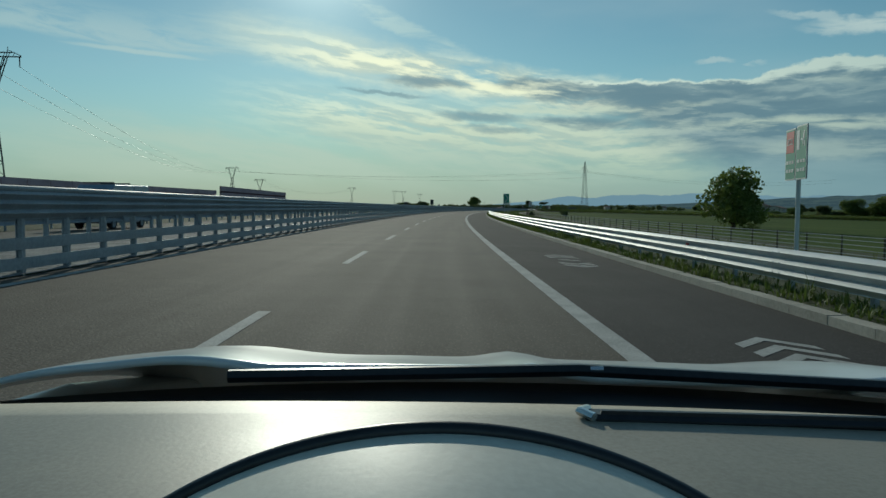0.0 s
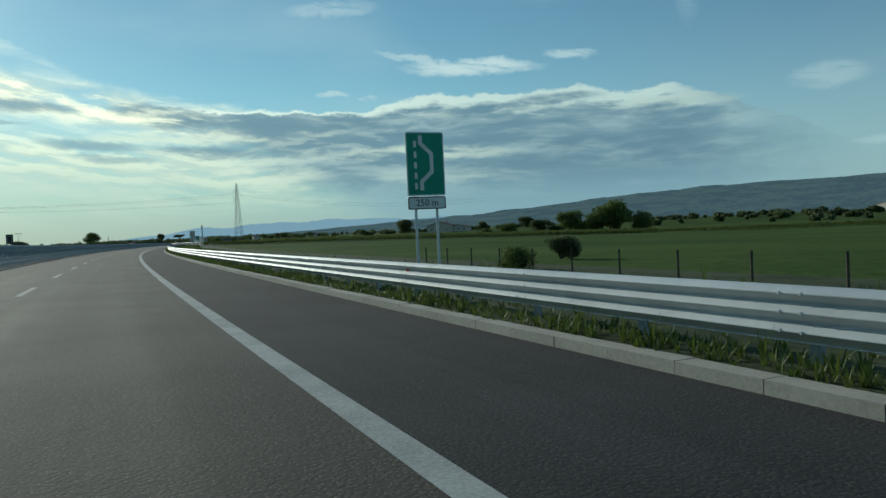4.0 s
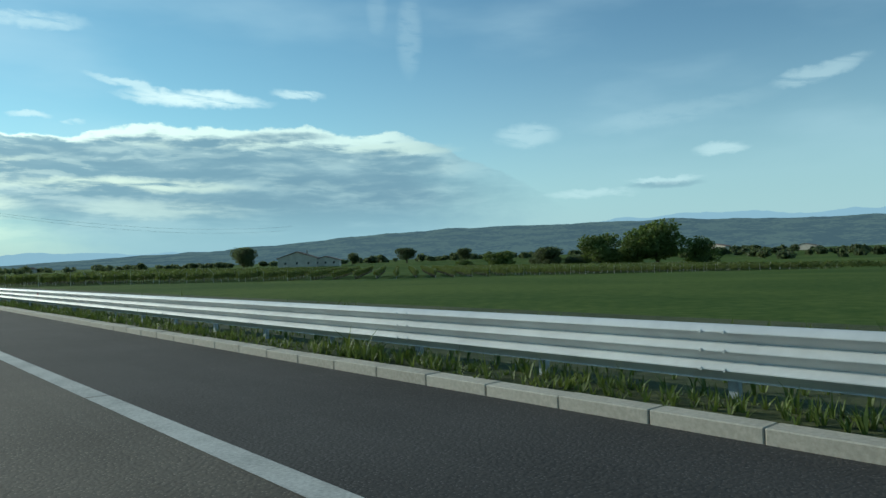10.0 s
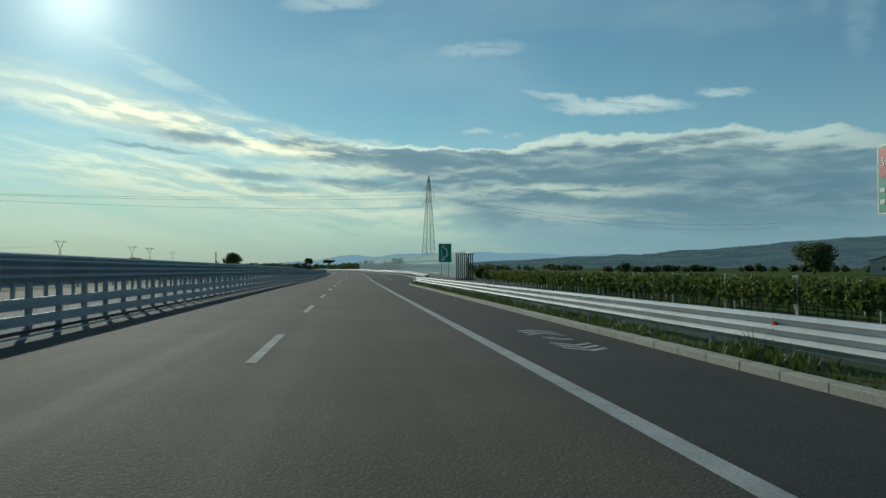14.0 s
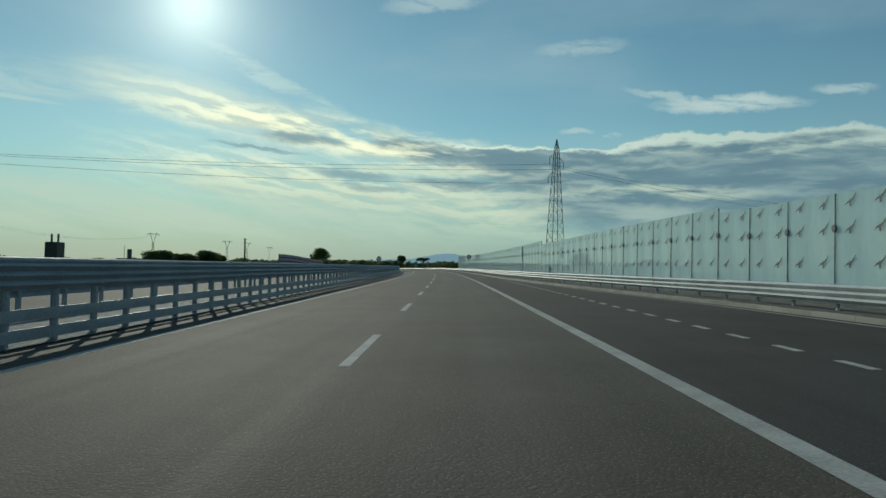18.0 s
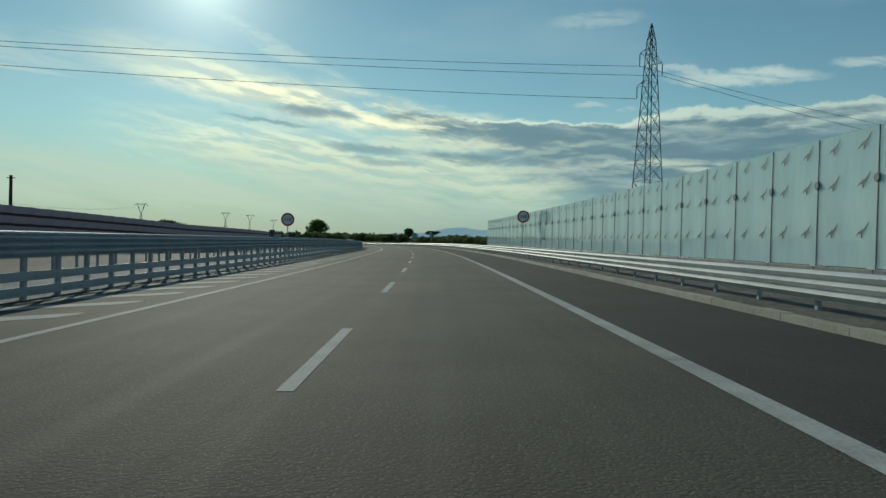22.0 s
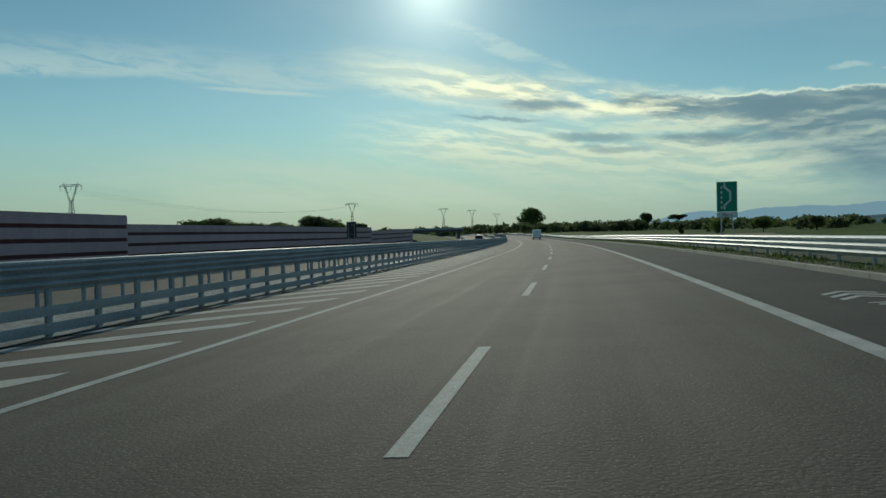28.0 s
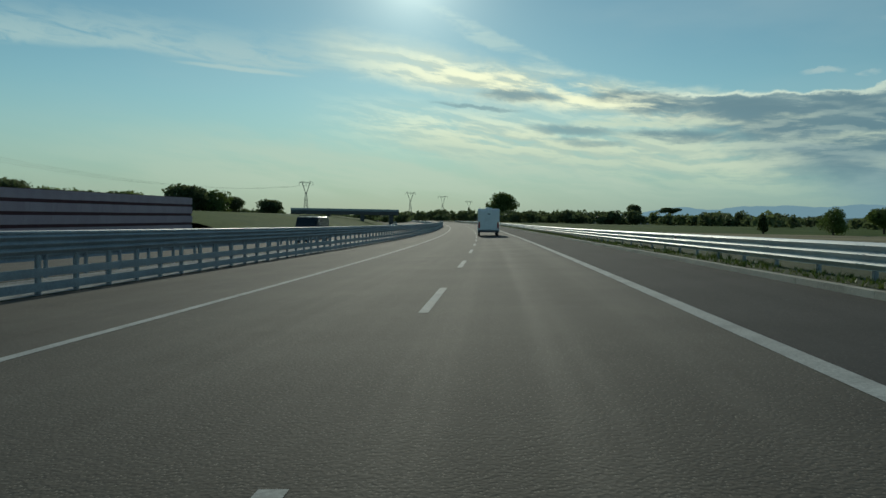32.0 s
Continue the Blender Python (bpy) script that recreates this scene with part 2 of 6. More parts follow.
    # small separate clouds and wisps
    for a0, e0, ra, re, lean, power in ((26.9, 12.25, 4.6, 0.55, -0.02, 0.95), (23.0, 13.0, 3.0, 0.28, -0.18, 0.6), (34.5, 12.75, 1.7, 0.36, -0.1, 0.6), (16.2, 16.8, 3.0, 0.5, 0.06, 0.4), (4.5, 20.0, 3.5, 0.6, 0.1, 0.5),
                                       (43.3, 17.0, 0.9, 2.6, 0.25, 0.13), (40.8, 19.0, 0.7, 1.8, 0.2, 0.08), (66.7, 7.4, 1.7, 0.4, 0.05, 0.4), (73.3, 12.0, 2.6, 0.5, 0.16, 0.3),
                                       (57.0, 4.6, 3.0, 0.35, 0.0, 0.3), (15.9, 10.6, 1.2, 0.22, 0.0, 0.6), (18.6, 10.2, 0.7, 0.16, 0.0, 0.5), (52.3, 9.2, 2.2, 0.8, 0.0, 0.3), (63.5, 10.2, 6.0, 0.7, 0.12, 0.09), (62.6, 5.35, 2.4, 0.22, 0.0, 0.35)):
        col = g.mix(times(lens(a0, e0, ra, re, lean, 0.75), g.step(wisp, 0.26, 0.54), power), col, (0.60, 0.70, 0.69))
    col = g.mix(times(lens(62.6, 5.0, 2.4, 0.22, 0.0, 0.4), 0.5), col, dim)
    # haze lit round the sun
    dot = g.n("ShaderNodeVectorMath")
    dot.operation = "DOT_PRODUCT"
    g.link(way, dot.inputs[0])
    dot.inputs[1].default_value = SUN_DIR
    near = g.m("MAXIMUM", dot.outputs["Value"], 0.0)
    glow = g.m("ADD", g.m("MULTIPLY", g.m("POWER", near, 1100.0), 0.42), g.m("ADD", g.m("MULTIPLY", g.m("POWER", near, 260.0), 0.34), g.m("MULTIPLY", g.m("POWER", near, 40.0), 0.05)))
    col = g.mix(1.0, col, g.mix(glow, (0, 0, 0), (1.0, 0.97, 0.82)), "ADD")
    back = g.n("ShaderNodeBackground", Color=col, Strength=1.0)
    g.link(back.outputs[0], g.n("ShaderNodeOutputWorld").inputs[0])


SKY_GAIN = 0.085
make_sky()

# ---- materials ----


def material(name, dark, light, rough=0.8, metal=0.0, grain=40.0, patch=0.6, bump=0.2, bump_size=0.01, spec=0.5, stretch=(1, 1, 1), streaks=0.0, island=0.0):
    """A surface with fine grain and large patches between two colours, at world size."""
    mat = bpy.data.materials.new(name)
    mat.use_nodes = True
    g = Nodes(mat.node_tree)
    co = g.n("ShaderNodeTexCoord").outputs["Object"]
    mp = g.n("ShaderNodeMapping", Vector=co)
    mp.inputs["Scale"].default_value = stretch
    v = mp.outputs[0]
    fine = g.noise(v, grain, 5, 0.6)
    wide = g.noise(v, patch, 4, 0.55)
    fac = g.m("ADD", g.m("MULTIPLY", fine, 0.5), g.m("MULTIPLY", wide, 0.5))
    fac = g.step(fac, 0.34, 0.66)
    if island:
        info = g.n("ShaderNodeObjectInfo").outputs["Random"]
        isl = g.n("ShaderNodeNewGeometry").outputs["Random Per Island"]
        fac = g.m("ADD", g.m("MULTIPLY", fac, 1 - island), g.m("MULTIPLY", g.m("FRACT", g.m("ADD", info, isl)), island))
    col = g.mix(fac, dark, light)
    if streaks:
        ms = g.n("ShaderNodeMapping", Vector=co)
        ms.inputs["Scale"].default_value = (6, 6, 0.5)
        drip = g.step(g.noise(ms.outputs[0], 1.0, 5, 0.6), 0.52, 0.75)
        col = g.mix(g.m("MULTIPLY", drip, streaks), col, tuple(c * 0.45 for c in dark))
    bs = g.n("ShaderNodeBsdfPrincipled", Metallic=metal)
    g.link(col, bs.inputs["Base Color"])
    g.link(g.m("MULTIPLY_ADD", g.m("SUBTRACT", wide, 0.5), 0.25, rough, True), bs.inputs["Roughness"])
    bs.inputs["Specular IOR Level"].default_value = spec
    if bump:
        bp = g.n("ShaderNodeBump", Height=fine, Strength=bump, Distance=bump_size)
        g.link(bp.outputs[0], bs.inputs["Normal"])
    g.link(bs.outputs[0], g.n("ShaderNodeOutputMaterial").inputs[0])
    return mat


def leafy(name, dark, light, glow=0.25):
    """Leaves: each piece its own tint, lit from behind too."""
    mat = bpy.data.materials.new(name)
    mat.use_nodes = True
    g = Nodes(mat.node_tree)
    isl = g.n("ShaderNodeNewGeometry").outputs["Random Per Island"]
    obj = g.n("ShaderNodeObjectInfo").outputs["Random"]
    co = g.n("ShaderNodeTexCoord").outputs["Object"]
    wide = g.noise(co, 0.5, 3)
    fac = g.m("ADD", g.m("MULTIPLY", isl, 0.5), g.m("ADD", g.m("MULTIPLY", g.step(wide, 0.35, 0.65), 0.35), g.m("MULTIPLY", obj, 0.15)))
    col = g.mix(fac, dark, light)
    bs = g.n("ShaderNodeBsdfPrincipled", Roughness=0.6)
    g.link(col, bs.inputs["Base Color"])
    tr = g.n("ShaderNodeBsdfTranslucent", Color=col)
    mx = g.n("ShaderNodeMixShader", Fac=glow)
    g.link(bs.outputs[0], mx.inputs[1])
    g.link(tr.outputs[0], mx.inputs[2])
    g.link(mx.outputs[0], g.n("ShaderNodeOutputMaterial").inputs[0])
    return mat


def asphalt(name, dark, light, rough, wheel=0.0):
    """Rolled asphalt: stone grain, long stains along the lanes, polished wheel tracks."""
    mat = bpy.data.materials.new(name)
    mat.use_nodes = True
    g = Nodes(mat.node_tree)
    co = g.n("ShaderNodeTexCoord").outputs["Object"]
    uv = g.n("ShaderNodeTexCoord").outputs["UV"]
    stone = g.n("ShaderNodeTexVoronoi", Vector=co, Scale=30.0)
    grit = g.noise(co, 24.0, 4, 0.65)
    patch = g.noise(co, 0.35, 5, 0.6)
    mp = g.n("ShaderNodeMapping", Vector=uv)
    mp.inputs["Scale"].default_value = (1.6, 0.012, 1)
    lane = g.noise(mp.outputs[0], 1.0, 4, 0.6)
    fac = g.m("ADD", g.m("MULTIPLY", grit, 0.4), g.m("ADD", g.m("MULTIPLY", patch, 0.45), g.m("MULTIPLY", lane, 0.25)))
    col = g.mix(g.step(fac, 0.36, 0.74), dark, light)
    col = g.mix(g.m("MULTIPLY", g.step(stone.outputs["Distance"], 0.30, 0.05), 0.7), col, tuple(c * 2.8 for c in light))
    bs = g.n("ShaderNodeBsdfPrincipled")
    g.link(col, bs.inputs["Base Color"])
    g.link(g.m("SUBTRACT", g.m("MULTIPLY_ADD", grit, 0.22, rough), g.m("MULTIPLY", g.step(lane, 0.45, 0.7), wheel), clamp=True), bs.inputs["Roughness"])
    bs.inputs["Specular IOR Level"].default_value = 0.25
    bp = g.n("ShaderNodeBump", Height=g.m("ADD", stone.outputs["Distance"], grit), Strength=0.55, Distance=0.008)
    g.link(bp.outputs[0], bs.inputs["Normal"])
    g.link(bs.outputs[0], g.n("ShaderNodeOutputMaterial").inputs[0])
    return mat


def glassy(name, tint, milk, rough=0.012):
    """Clear panes under a thin pale film that catches light from both sides."""
    mat = bpy.data.materials.new(name)
    mat.use_nodes = True
    g = Nodes(mat.node_tree)
    co = g.n("ShaderNodeTexCoord").outputs["Object"]
    mp = g.n("ShaderNodeMapping", Vector=co)
    mp.inputs["Scale"].default_value = (1, 1, 0.25)
    dirt = g.step(g.noise(mp.outputs[0], 1.1, 4, 0.5), 0.3, 0.8)
    clear = g.n("ShaderNodeBsdfTransparent", Color=(*tint, 1))
    gloss = g.n("ShaderNodeBsdfGlossy", Color=(0.9, 1.0, 1.0, 1), Roughness=rough)
    body = g.n("ShaderNodeMixShader", Fac=g.n("ShaderNodeFresnel", IOR=1.5).outputs[0])
    g.link(clear.outputs[0], body.inputs[1])
    g.link(gloss.outputs[0], body.inputs[2])
    front = g.n("ShaderNodeBsdfDiffuse", Color=(0.90, 0.99, 1.0, 1))
    behind = g.n("ShaderNodeBsdfTranslucent", Color=(0.90, 0.99, 1.0, 1))
    film = g.n("ShaderNodeMixShader", Fac=0.2)
    g.link(front.outputs[0], film.inputs[1])
    g.link(behind.outputs[0], film.inputs[2])
    out = g.n("ShaderNodeMixShader", Fac=g.m("MULTIPLY_ADD", dirt, 0.07, milk))
    g.link(body.outputs[0], out.inputs[1])
    g.link(film.outputs[0], out.inputs[2])
    g.link(out.outputs[0], g.n("ShaderNodeOutputMaterial").inputs[0])
    return mat


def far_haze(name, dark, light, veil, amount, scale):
    """Distance: woods and slopes, with haze of miles of air painted in as emission."""
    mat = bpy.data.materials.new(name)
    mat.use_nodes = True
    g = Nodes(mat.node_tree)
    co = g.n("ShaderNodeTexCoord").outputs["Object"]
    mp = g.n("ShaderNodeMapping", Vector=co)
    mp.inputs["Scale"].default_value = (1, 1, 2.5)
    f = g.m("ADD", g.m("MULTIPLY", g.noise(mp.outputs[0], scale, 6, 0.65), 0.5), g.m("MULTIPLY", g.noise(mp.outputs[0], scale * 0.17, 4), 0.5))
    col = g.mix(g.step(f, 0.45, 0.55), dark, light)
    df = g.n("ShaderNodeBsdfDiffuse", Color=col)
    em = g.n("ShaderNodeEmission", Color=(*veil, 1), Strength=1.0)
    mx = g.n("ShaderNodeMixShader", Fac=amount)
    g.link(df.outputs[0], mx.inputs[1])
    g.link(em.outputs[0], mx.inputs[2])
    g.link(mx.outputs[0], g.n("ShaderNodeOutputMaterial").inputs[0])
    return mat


M_ROAD = asphalt("worn_asphalt", (0.062, 0.053, 0.041), (0.122, 0.104, 0.080), 0.78, 0.035)
M_SHOULDER = asphalt("fresh_asphalt", (0.032, 0.030, 0.028), (0.064, 0.060, 0.055), 0.86)
M_PAINT = material("road_paint", (0.34, 0.33, 0.30), (0.58, 0.57, 0.52), 0.85, grain=30, patch=1.4, bump=0.45, bump_size=0.006, spec=0.22)
M_KERB = material("kerb_concrete", (0.34, 0.31, 0.25), (0.58, 0.53, 0.44), 0.9, grain=22, patch=1.0, bump=0.4, island=0.3)
M_ZINC = material("galvanised_steel", (0.58, 0.59, 0.58), (0.70, 0.71, 0.69), 0.55, 0.12, grain=3, patch=0.6, bump=0.0, streaks=0.1, spec=0.3)
M_ZINC_DULL = material("weathered_zinc", (0.27, 0.30, 0.32), (0.40, 0.43, 0.45), 0.6, 0.3, grain=16, patch=1.0, bump=0.05, streaks=0.12)
M_GRASS = material("meadow", (0.050, 0.088, 0.018), (0.128, 0.162, 0.042), 0.95, grain=1.6, patch=0.03, bump=0.8, bump_size=0.08, spec=0.03)
M_VERGE = material("verge_soil", (0.035, 0.050, 0.014), (0.10, 0.105, 0.045), 0.95, grain=6.0, patch=0.4, bump=0.7, bump_size=0.05, spec=0.2)
M_DRY = material("dry_field", (0.15, 0.12, 0.05), (0.28, 0.23, 0.11), 0.95, grain=2.0, patch=0.05, bump=0.5, bump_size=0.05, spec=0.2)
M_GRAVEL = material("pale_gravel", (0.09, 0.09, 0.085), (0.36, 0.36, 0.34), 0.9, grain=9.0, patch=0.8, bump=1.0, bump_size=0.06)
M_EARTH = material("stony_soil", (0.06, 0.052, 0.042), (0.20, 0.175, 0.145), 0.95, grain=8.0, patch=0.6, bump=1.0, bump_size=0.05)
M_BLADE = leafy("grass_blades", (0.05, 0.095, 0.014), (0.19, 0.23, 0.045), 0.35)
M_LEAF = leafy("tree_leaves", (0.075, 0.115, 0.024), (0.20, 0.25, 0.06), 0.45)
# dark leaves, colour and translucency lifted to stand in for haze on far trees
M_LEAF_DARK_HAZED = leafy("dark_leaves_hazed", (0.075, 0.100, 0.044), (0.16, 0.19, 0.08), 0.6)
M_VINE = leafy("vine_leaves", (0.075, 0.105, 0.022), (0.175, 0.21, 0.05), 0.5)
M_BARK = material("bark", (0.045, 0.035, 0.025), (0.12, 0.095, 0.07), 0.95, grain=12, patch=2, bump=0.8, bump_size=0.03)
M_GREEN = material("green_sign_sheet", (0.0, 0.22, 0.135), (0.005, 0.27, 0.17), 0.45, grain=30, patch=1.5, bump=0.03)
M_RED = material("red_sign_sheet", (0.42, 0.02, 0.03), (0.52, 0.035, 0.045), 0.45, grain=30, patch=1.5, bump=0.03)
M_WHITE = material("white_sign_sheet", (0.62, 0.63, 0.62), (0.76, 0.77, 0.75), 0.45, grain=30, patch=1.5, bump=0.03)
M_BLACK = material("black_sheet", (0.010, 0.010, 0.012), (0.022, 0.022, 0.024), 0.45, grain=30, patch=1.5, bump=0.03)
M_ALU = material("sign_back", (0.30, 0.31, 0.31), (0.44, 0.45, 0.45), 0.55, 0.5, grain=12, patch=1.0, bump=0.06)
M_STEEL = material("lattice_steel", (0.10, 0.11, 0.11), (0.22, 0.23, 0.23), 0.6, 0.5, grain=6, patch=0.8, bump=0.1)
M_CABLE = material("cable", (0.04, 0.04, 0.045), (0.07, 0.07, 0.075), 0.6, 0.3)
M_NOISE = material("pale_wall_panel", (0.43, 0.30, 0.335), (0.58, 0.44, 0.47), 0.85, grain=10, patch=0.5, bump=0.3, streaks=0.25, island=0.25)
M_NOISE_RED = material("dark_red_wall", (0.075, 0.022, 0.028), (0.13, 0.045, 0.05), 0.85, grain=10, patch=0.5, bump=0.3)
M_GLASS = glassy("barrier_glass", (0.95, 1.0, 0.99), 0.29)
M_DECAL = material("grey_decal", (0.045, 0.055, 0.055), (0.08, 0.09, 0.09), 0.6)
M_PILLAR = material("pale_concrete", (0.52, 0.48, 0.40), (0.70, 0.66, 0.56), 0.85, grain=14, patch=1, bump=0.3)
M_PLASTER = material("house_plaster", (0.42, 0.37, 0.32), (0.60, 0.55, 0.48), 0.9, grain=8, patch=0.4, bump=0.3)
M_ROOF = material("roof_tiles", (0.14, 0.08, 0.06), (0.26, 0.16, 0.12), 0.9, grain=5, patch=0.6, bump=0.8, bump_size=0.05, stretch=(1, 4, 1))
M_PANE = material("window_pane", (0.015, 0.02, 0.025), (0.03, 0.035, 0.04), 0.08, bump=0)
M_CAMPER = material("camper_shell", (0.78, 0.79, 0.78), (0.86, 0.87, 0.86), 0.3, grain=5, patch=0.8, bump=0.02, streaks=0.12)
M_TRIM = material("grey_trim", (0.05, 0.05, 0.055), (0.10, 0.10, 0.105), 0.5, bump=0.05)
M_RUBBER = material("tyre_rubber", (0.012, 0.012, 0.012), (0.03, 0.03, 0.03), 0.85, bump=0.2)
M_LAMP_RED = material("red_lens", (0.28, 0.01, 0.012), (0.4, 0.02, 0.02), 0.15, bump=0)
M_AMBER = material("amber_lens", (0.5, 0.16, 0.01), (0.6, 0.22, 0.02), 0.15, bump=0)
M_VAN = material("silver_blue_van", (0.20, 0.26, 0.32), (0.30, 0.37, 0.43), 0.3, 0.3, grain=5, patch=0.8, bump=0.02)
M_VAN_DARK = material("black_van", (0.012, 0.013, 0.015), (0.03, 0.032, 0.035), 0.25, 0.2, grain=5, patch=0.8, bump=0.02)
# the veil colour and amount paint haze over ridge and mountains as glow
M_HILL = far_haze("hazed_wooded_ridge", (0.006, 0.018, 0.013), (0.115, 0.135, 0.07), (0.125, 0.20, 0.245), 0.40, 0.045)
M_HILL_FAR = far_haze("hazed_far_mountain", (0.05, 0.08, 0.08), (0.08, 0.11, 0.10), (0.235, 0.365, 0.45), 0.90, 0.008)

# ---- the line of the road ----
HEAD = [6.65, 4.94, 3.22, 1.53, -0.19, -1.99, -3.82, -5.12, -5.7, -5.88, -6.18, -6.36, -5.91, -5.01, -3.49, -1.23, 1.1, 3.24, 5.24, 6.86,
        8.27, 9.69, 11.11, 12.52, 13.94, 15.36, 16.78, 18.19, 19.61]
RS = np.arange(-60.0, 1620.0, 2.0)
RP = np.convolve(np.pad(np.interp(RS, np.arange(-60.0, 1680.0, 60.0), np.radians(HEAD)), 15, mode="edge"), np.ones(31) / 31, "valid")
RS = np.concatenate([np.arange(-200.0, -60.0, 2.0), RS, np.arange(1620.0, 2400.0, 2.0)])
RP = np.concatenate([np.full(70, RP[0]), RP, np.full(390, RP[-1])])
RX = np.concatenate([[0], np.cumsum(-(np.sin(RP[1:]) + np.sin(RP[:-1])))])
RY = np.concatenate([[0], np.cumsum(np.cos(RP[1:]) + np.cos(RP[:-1]))])
RX, RY = RX - np.interp(0.0, RS, RX), RY - np.interp(0.0, RS, RY)


def laid(a, b):
    """A pose at a whose y axis runs to b."""
    d = b - a
    return Matrix.Translation(a) @ Matrix.Rotation(math.atan2(-d.x, d.y), 4, "Z") @ Matrix.Rotation(math.atan2(d.z, math.hypot(d.x, d.y)), 4, "X")


def along(knots):
    xs, ys = [k[0] for k in knots], [k[1] for k in knots]
    return lambda s: float(np.interp(s, xs, ys))


def turn_at(s):
    return float(np.interp(s, RS, RP))


KERB = along([(-200, 3.05), (546, 3.05), (575, 7.3), (618, 7.3), (630, 6.8), (645, 5.6), (660, 4.6), (684, 3.5), (702, 3.05), (2400, 3.05)])
MEDIAN_NEAR = along([(-200, -8.8), (560, -8.8), (610, -9.5), (650, -10.0), (700, -10.4), (740, -10.9), (763, -11.6), (830, -12.0), (930, -12.3), (1000, -13.2), (1065, -13.8),
                     (1120, -13.0), (1200, -11.0), (1320, -9.6), (2400, -9.6)])
MEDIAN_FAR = along([(-200, -12.0), (600, -12.0), (800, -19.5), (1000, -19.5), (1100, -17.5), (1200, -15.0), (1320, -13.0), (2400, -13.0)])
GLASS_LINE = along([(570, 13.4), (620, 13.1), (636, 12.1), (648, 11.3), (664, 10.6), (700, 10.6), (900, 10.8)])

# The road leans: 2.5 % to its right at first, then to its left through the long left bend. It falls slowly to the far end.
LEAN = along([(545, -0.025), (615, 0.0225), (810, 0.0225), (870, 0.0445)])
LEAN_OPPOSITE = along([(800, 0.025), (870, 0.0445)])
FALL = along([(-200, -0.001), (130, -0.001), (220, -0.003), (440, -0.0035), (545, -0.0045), (590, 0.0), (790, -0.0012), (880, -0.0055), (960, -0.0068), (1050, -0.0095), (1100, -0.008), (1200, 0.0)])
FS = np.arange(-200.0, 2401.0, 5.0)
FZ = np.cumsum([5.0 * FALL(s - 2.5) for s in FS])
FZ = FZ - np.interp(0.0, FS, FZ)
# the fields beside it: how far they lie under the road, and how they fall away to the east
FIELD_EAST = along([(545, 0.45), (620, 0.9), (1000, 0.9), (1120, 0.45)])
SLOPE_EAST = along([(545, 0.022), (680, 0.0)])
FIELD_WEST = along([(545, 1.2), (620, 1.8), (800, 1.9), (870, 2.7)])
BANK_FROM = along([(545, 9.0), (562, 15.5), (880, 15.5), (900, 9.0)])


def field_z(s, lat):
    """The height of the open land beside the road."""
    z = float(np.interp(s, FS, FZ))
    east = z - FIELD_EAST(s) - SLOPE_EAST(s) * (min(max(lat, 12.0), 230.0) - 12.0)
    west = z - FIELD_WEST(s)
    t = min(max((lat + 30.0) / 36.0, 0.0), 1.0)
    return west + (east - west) * t


def road_z(s, lat):
    """The height of the road's surface, running out to the fields on both sides."""
    z = float(np.interp(s, FS, FZ))
    z += LEAN(s) * max(min(lat, 18.0), -12.0) + LEAN_OPPOSITE(s) * (min(lat, -12.0) + 12.0 if lat > -48.0 else -36.0)
    t = max((lat - BANK_FROM(s)) / 8.0, (-46.0 - lat) / 14.0)
    t = min(max(t, 0.0), 1.0)
    t = t * t * (3 - 2 * t)
    return z if t == 0.0 else z + (field_z(s, lat) - z) * t


def land(x, y):
    """The ground's height at a place of the plain."""
    return field_z(min(max(y, -200.0), 2400.0), x - float(np.interp(y, RY, RX)))


def spot(s, lat, z=0.0):
    """A place on the road; z is its height over the surface there."""
    p = turn_at(s)
    return Vector((float(np.interp(s, RS, RX)) + math.cos(p) * lat, float(np.interp(s, RS, RY)) + math.sin(p) * lat, z + road_z(s, lat)))


def stand(s, lat, z=0.0, turn=0.0):
    """A pose on the road: x to its right, y along it."""
    return Matrix.Translation(spot(s, lat, z)) @ Matrix.Rotation(turn_at(s) + radians(turn), 4, "Z")


